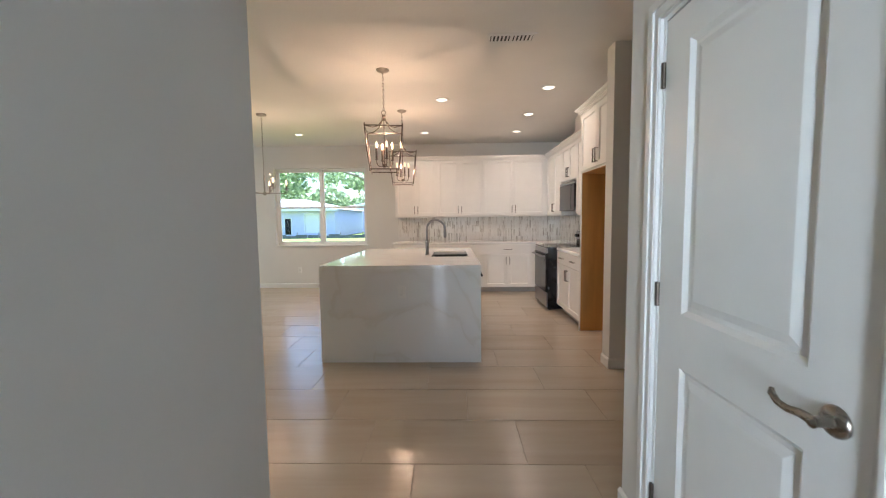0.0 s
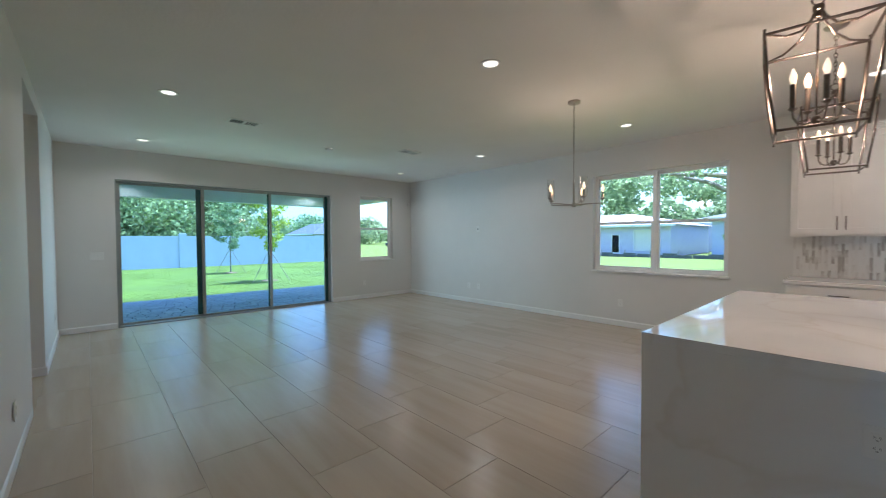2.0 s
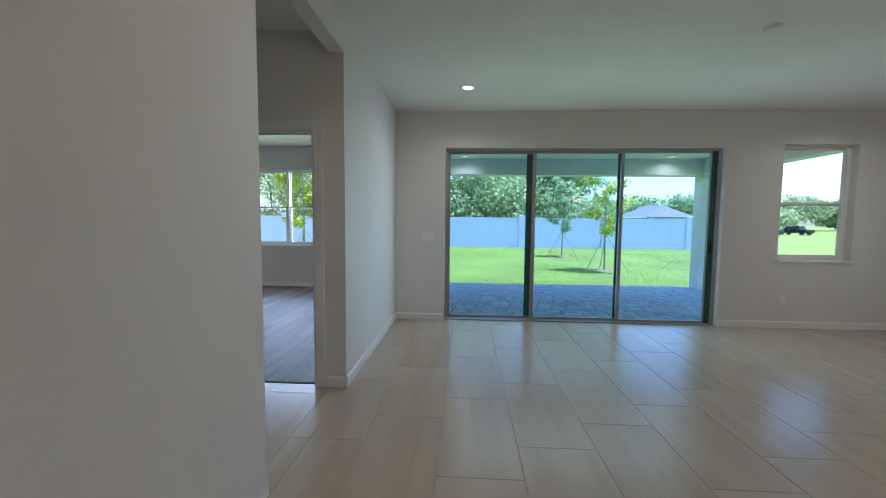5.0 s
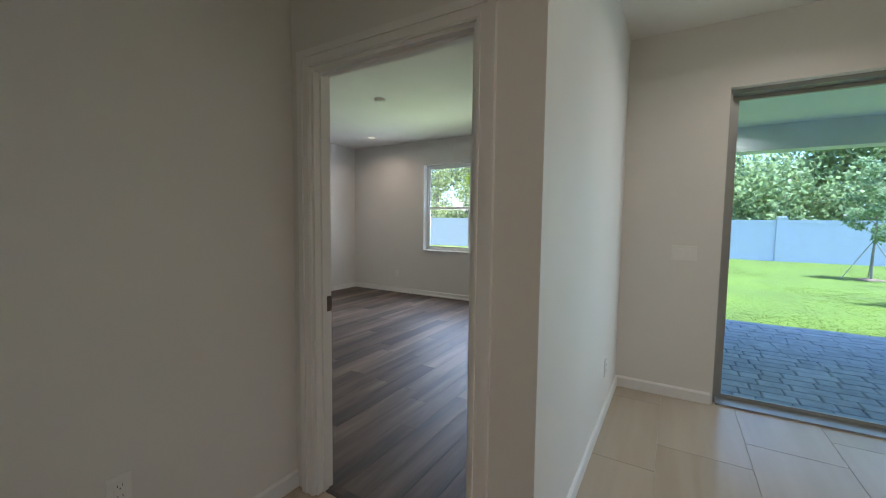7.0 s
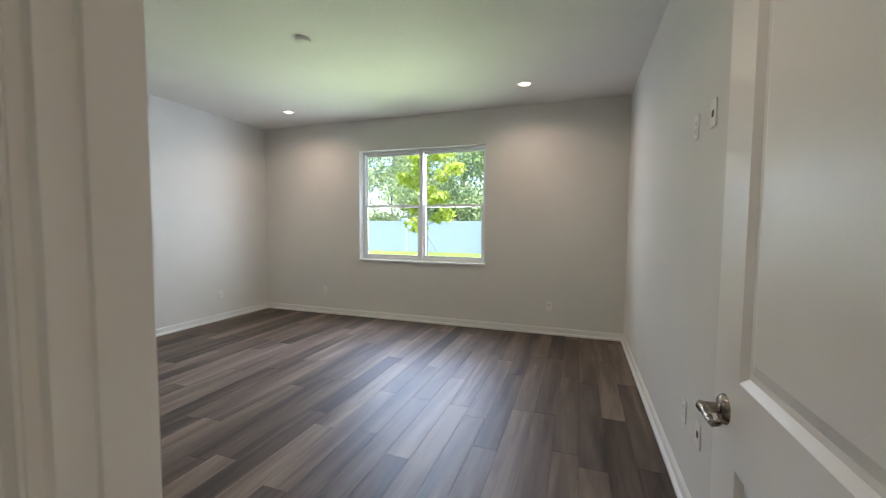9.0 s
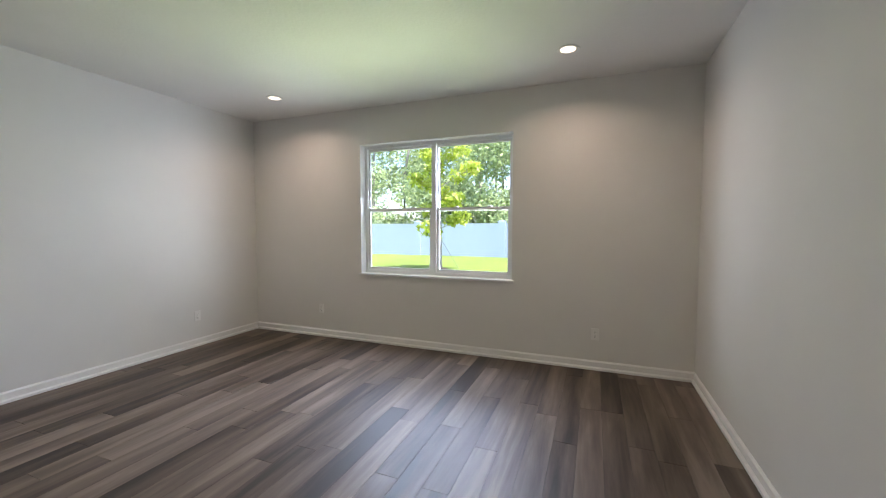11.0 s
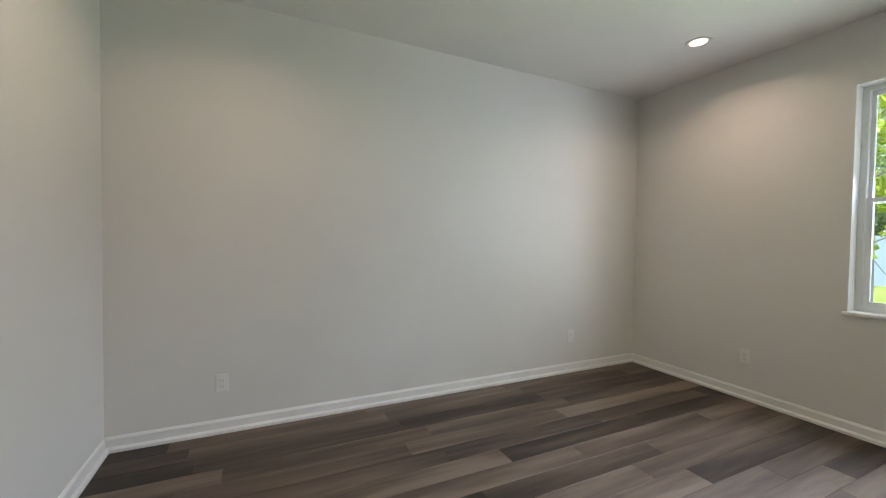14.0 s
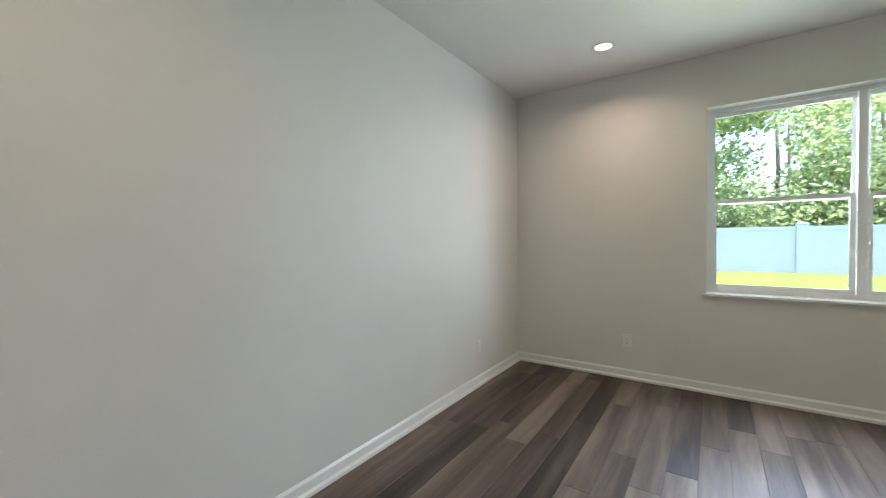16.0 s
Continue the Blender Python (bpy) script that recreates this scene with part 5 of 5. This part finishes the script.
def grass_blades(count):
    """Upright blades over the lawn behind the patio, thinning out with distance."""
    rng = np.random.default_rng(77)
    x = -12.08 - 16 * rng.random(count) ** 1.7
    y = rng.uniform(-9, 17, count)
    z = np.array([ground_z(p, q) for p, q in zip(x, y)]) - 0.01
    a = rng.uniform(0, math.tau, count)
    h = rng.uniform(0.014, 0.03, count)
    w = rng.uniform(0.004, 0.008, count)
    dx, dy = np.cos(a) * w, np.sin(a) * w
    lean = rng.normal(0, 0.03, (2, count))
    verts = np.stack([np.stack([x - dx, y - dy, z], 1), np.stack([x + dx, y + dy, z], 1), np.stack([x + lean[0], y + lean[1], z + h], 1)], 1).reshape(-1, 3)
    me = bpy.data.meshes.new("grass")
    me.from_pydata(verts.tolist(), [], (np.arange(count)[:, None] * 3 + [0, 1, 2]).tolist())
    me.materials.append(M_BLADE)
    return tagged(new("grass", me), "short bright green grass blades on the lawn", "grass", kind="stuff")


grass_blades(230000)

# ---- covered patio ----
PX = -11.95
# out of view, added to keep the lawn's green bounce off the corridor
structure("pavement", boxes((-3, -10, -0.3, 3, -2.73, -0.06)), M_CONCRETE, "unseen pale concrete slab added to bounce neutral light", "pavement")
structure("patio_ceiling", boxes((PX - 0.1, YS, 2.69, XL - EXT, 7.5, 2.86)), M_CEIL, "white stucco patio ceiling", "ceiling")
structure("patio_beam", boxes((PX - 0.1, YS, 2.36, PX + 0.2, 7.5, 2.69), (PX + 0.2, 7.2, 2.36, XL - EXT, 7.5, 2.69)), M_STUCCO, "white stucco beam round the patio", "beam")
structure("patio_column", boxes((PX - 0.1, 7.2, -0.2, PX + 0.2, 7.5, 2.36)), M_STUCCO, "white stucco patio column", "column")
for x, y in ((-11.4, 2.24), (-11.45, 6.4)):
    downlight(x, y, 2.69, 1.0)
patio = structure("patio", boxes((PX - 0.17, YS, -0.4, XL - 0.2, 7.5, -0.075)), M_MULCH, "blue-grey concrete paver patio", "patio")

# ---- pieces: pavers, floor tiles, planks ----
def piece_mesh(name, lx, ly, h, bevel, material):
    """A slab with chamfered top edges; top at z=0."""
    a, b, c = lx / 2, ly / 2, bevel
    v = [(-a, -b, -h), (a, -b, -h), (a, b, -h), (-a, b, -h), (-a, -b, -c), (a, -b, -c), (a, b, -c), (-a, b, -c), (-a + c, -b + c, 0), (a - c, -b + c, 0), (a - c, b - c, 0), (-a + c, b - c, 0)]
    f = [(0, 1, 5, 4), (1, 2, 6, 5), (2, 3, 7, 6), (3, 0, 4, 7), (4, 5, 9, 8), (5, 6, 10, 9), (6, 7, 11, 10), (7, 4, 8, 11), (8, 9, 10, 11)]
    me = bpy.data.meshes.new(name)
    me.from_pydata(v, [], f)
    me.materials.append(material)
    return me


cache = {}


def lay(name, parent, x0, y0, x1, y1, z, h, bevel, material):
    key = (name, round(x1 - x0, 3), round(y1 - y0, 3))
    if key not in cache:
        cache[key] = piece_mesh(name, x1 - x0, y1 - y0, h, bevel, material)
    o = new(name, cache[key])
    o.parent = parent
    o.location = ((x0 + x1) / 2, (y0 + y1) / 2, z)
    return o


floor = structure("floor", boxes((XL - 0.07, YS - 0.12, -0.2, 1.99, 8.0, -0.0035), (-0.84, -2.5, -0.2, 0.78, YS - 0.12, -0.0035), (1.99, 1.69, -0.2, 3.4, 3.645, -0.0035), (-6.36, 0.0, -0.2, -4.95, YS - 0.12, -0.0035)), M_GROUT, "beige large-format porcelain tile floor", "floor")
REGIONS = ((XL - 0.068, 1.99, YS, YB), (-0.72, 0.66, -2.5, YS), (1.99, 3.4, 1.81, 3.488), (-6.36, GX, 0.08, YS))
for row in range(-10, 13):
    ya = 2.118 + 0.471 * row
    shift = (-7.105 - 0.308 * row) % 0.924
    for col in range(-11, 5):
        xa = shift + 0.924 * col
        for rx0, rx1, ry0, ry1 in REGIONS:
            a, b, c, d = max(xa, rx0), min(xa + 0.924, rx1), max(ya, ry0), min(ya + 0.471, ry1)
            if b - a > 0.02 and d - c > 0.02:
                lay("tile", floor, a + 0.0016, c + 0.0016, b - 0.0016, d - 0.0016, 0.0, 0.003, 0.0008, M_TILE)

bed_floor = structure("floor_bedroom", boxes((BX, BY, -0.2, -6.36, 1.226, -0.0035)), M_SUB, "dark grey-brown wood plank bedroom floor", "floor")
plank_rng = random.Random(5)
y, row = BY, 0
while y < 1.22:
    x = BX - plank_rng.uniform(0.1, 1.1)
    y1 = min(y + 0.152, 1.226)
    while x < -6.37:
        a, b = max(x, BX), min(x + 1.22, -6.36 if y > BED_DOOR[0] - 0.14 and y1 < BED_DOOR[1] + 0.14 else DX if y > -0.3 else BE)
        if b - a > 0.02:
            lay("plank", bed_floor, a + 0.0006, y + 0.0006, b - 0.0006, y1 - 0.0006, 0.0, 0.003, 0.0008, M_PLANK)
        x += 1.22
    y = y1
solid("threshold_strip", boxes((-6.372, BED_DOOR[0] + 0.017, -0.003, -6.35, BED_DOOR[1] - 0.017, 0.005)), M_SUB, "dark floor transition strip in the doorway", "threshold")

paver_rng = random.Random(7)
rest = bmesh.new()
count = 0
x = XL - 0.21
while x > PX - 0.08:
    xb = x - 0.155
    y = YS + 0.002 - paver_rng.uniform(0, 0.1)
    while y < 7.48:
        ln = paver_rng.choice((0.155, 0.235, 0.235, 0.31))
        a, b = max(y, YS + 0.002), min(y + ln, 7.5)
        zz = -0.052 + paver_rng.uniform(-0.002, 0.002)
        if b - a > 0.03:
            if count < 300:
                lay("paver", patio, xb + 0.004, a + 0.004, x - 0.004, b - 0.004, zz, 0.03, 0.008, M_PAVER)
            else:
                box(rest, xb + 0.004, a + 0.004, zz - 0.03, x - 0.004, b - 0.004, zz)
            count += 1
        y += ln
    x = xb
far = part("paver_field", rest, M_PAVER, patio)
tagged(far, kind="stuff")
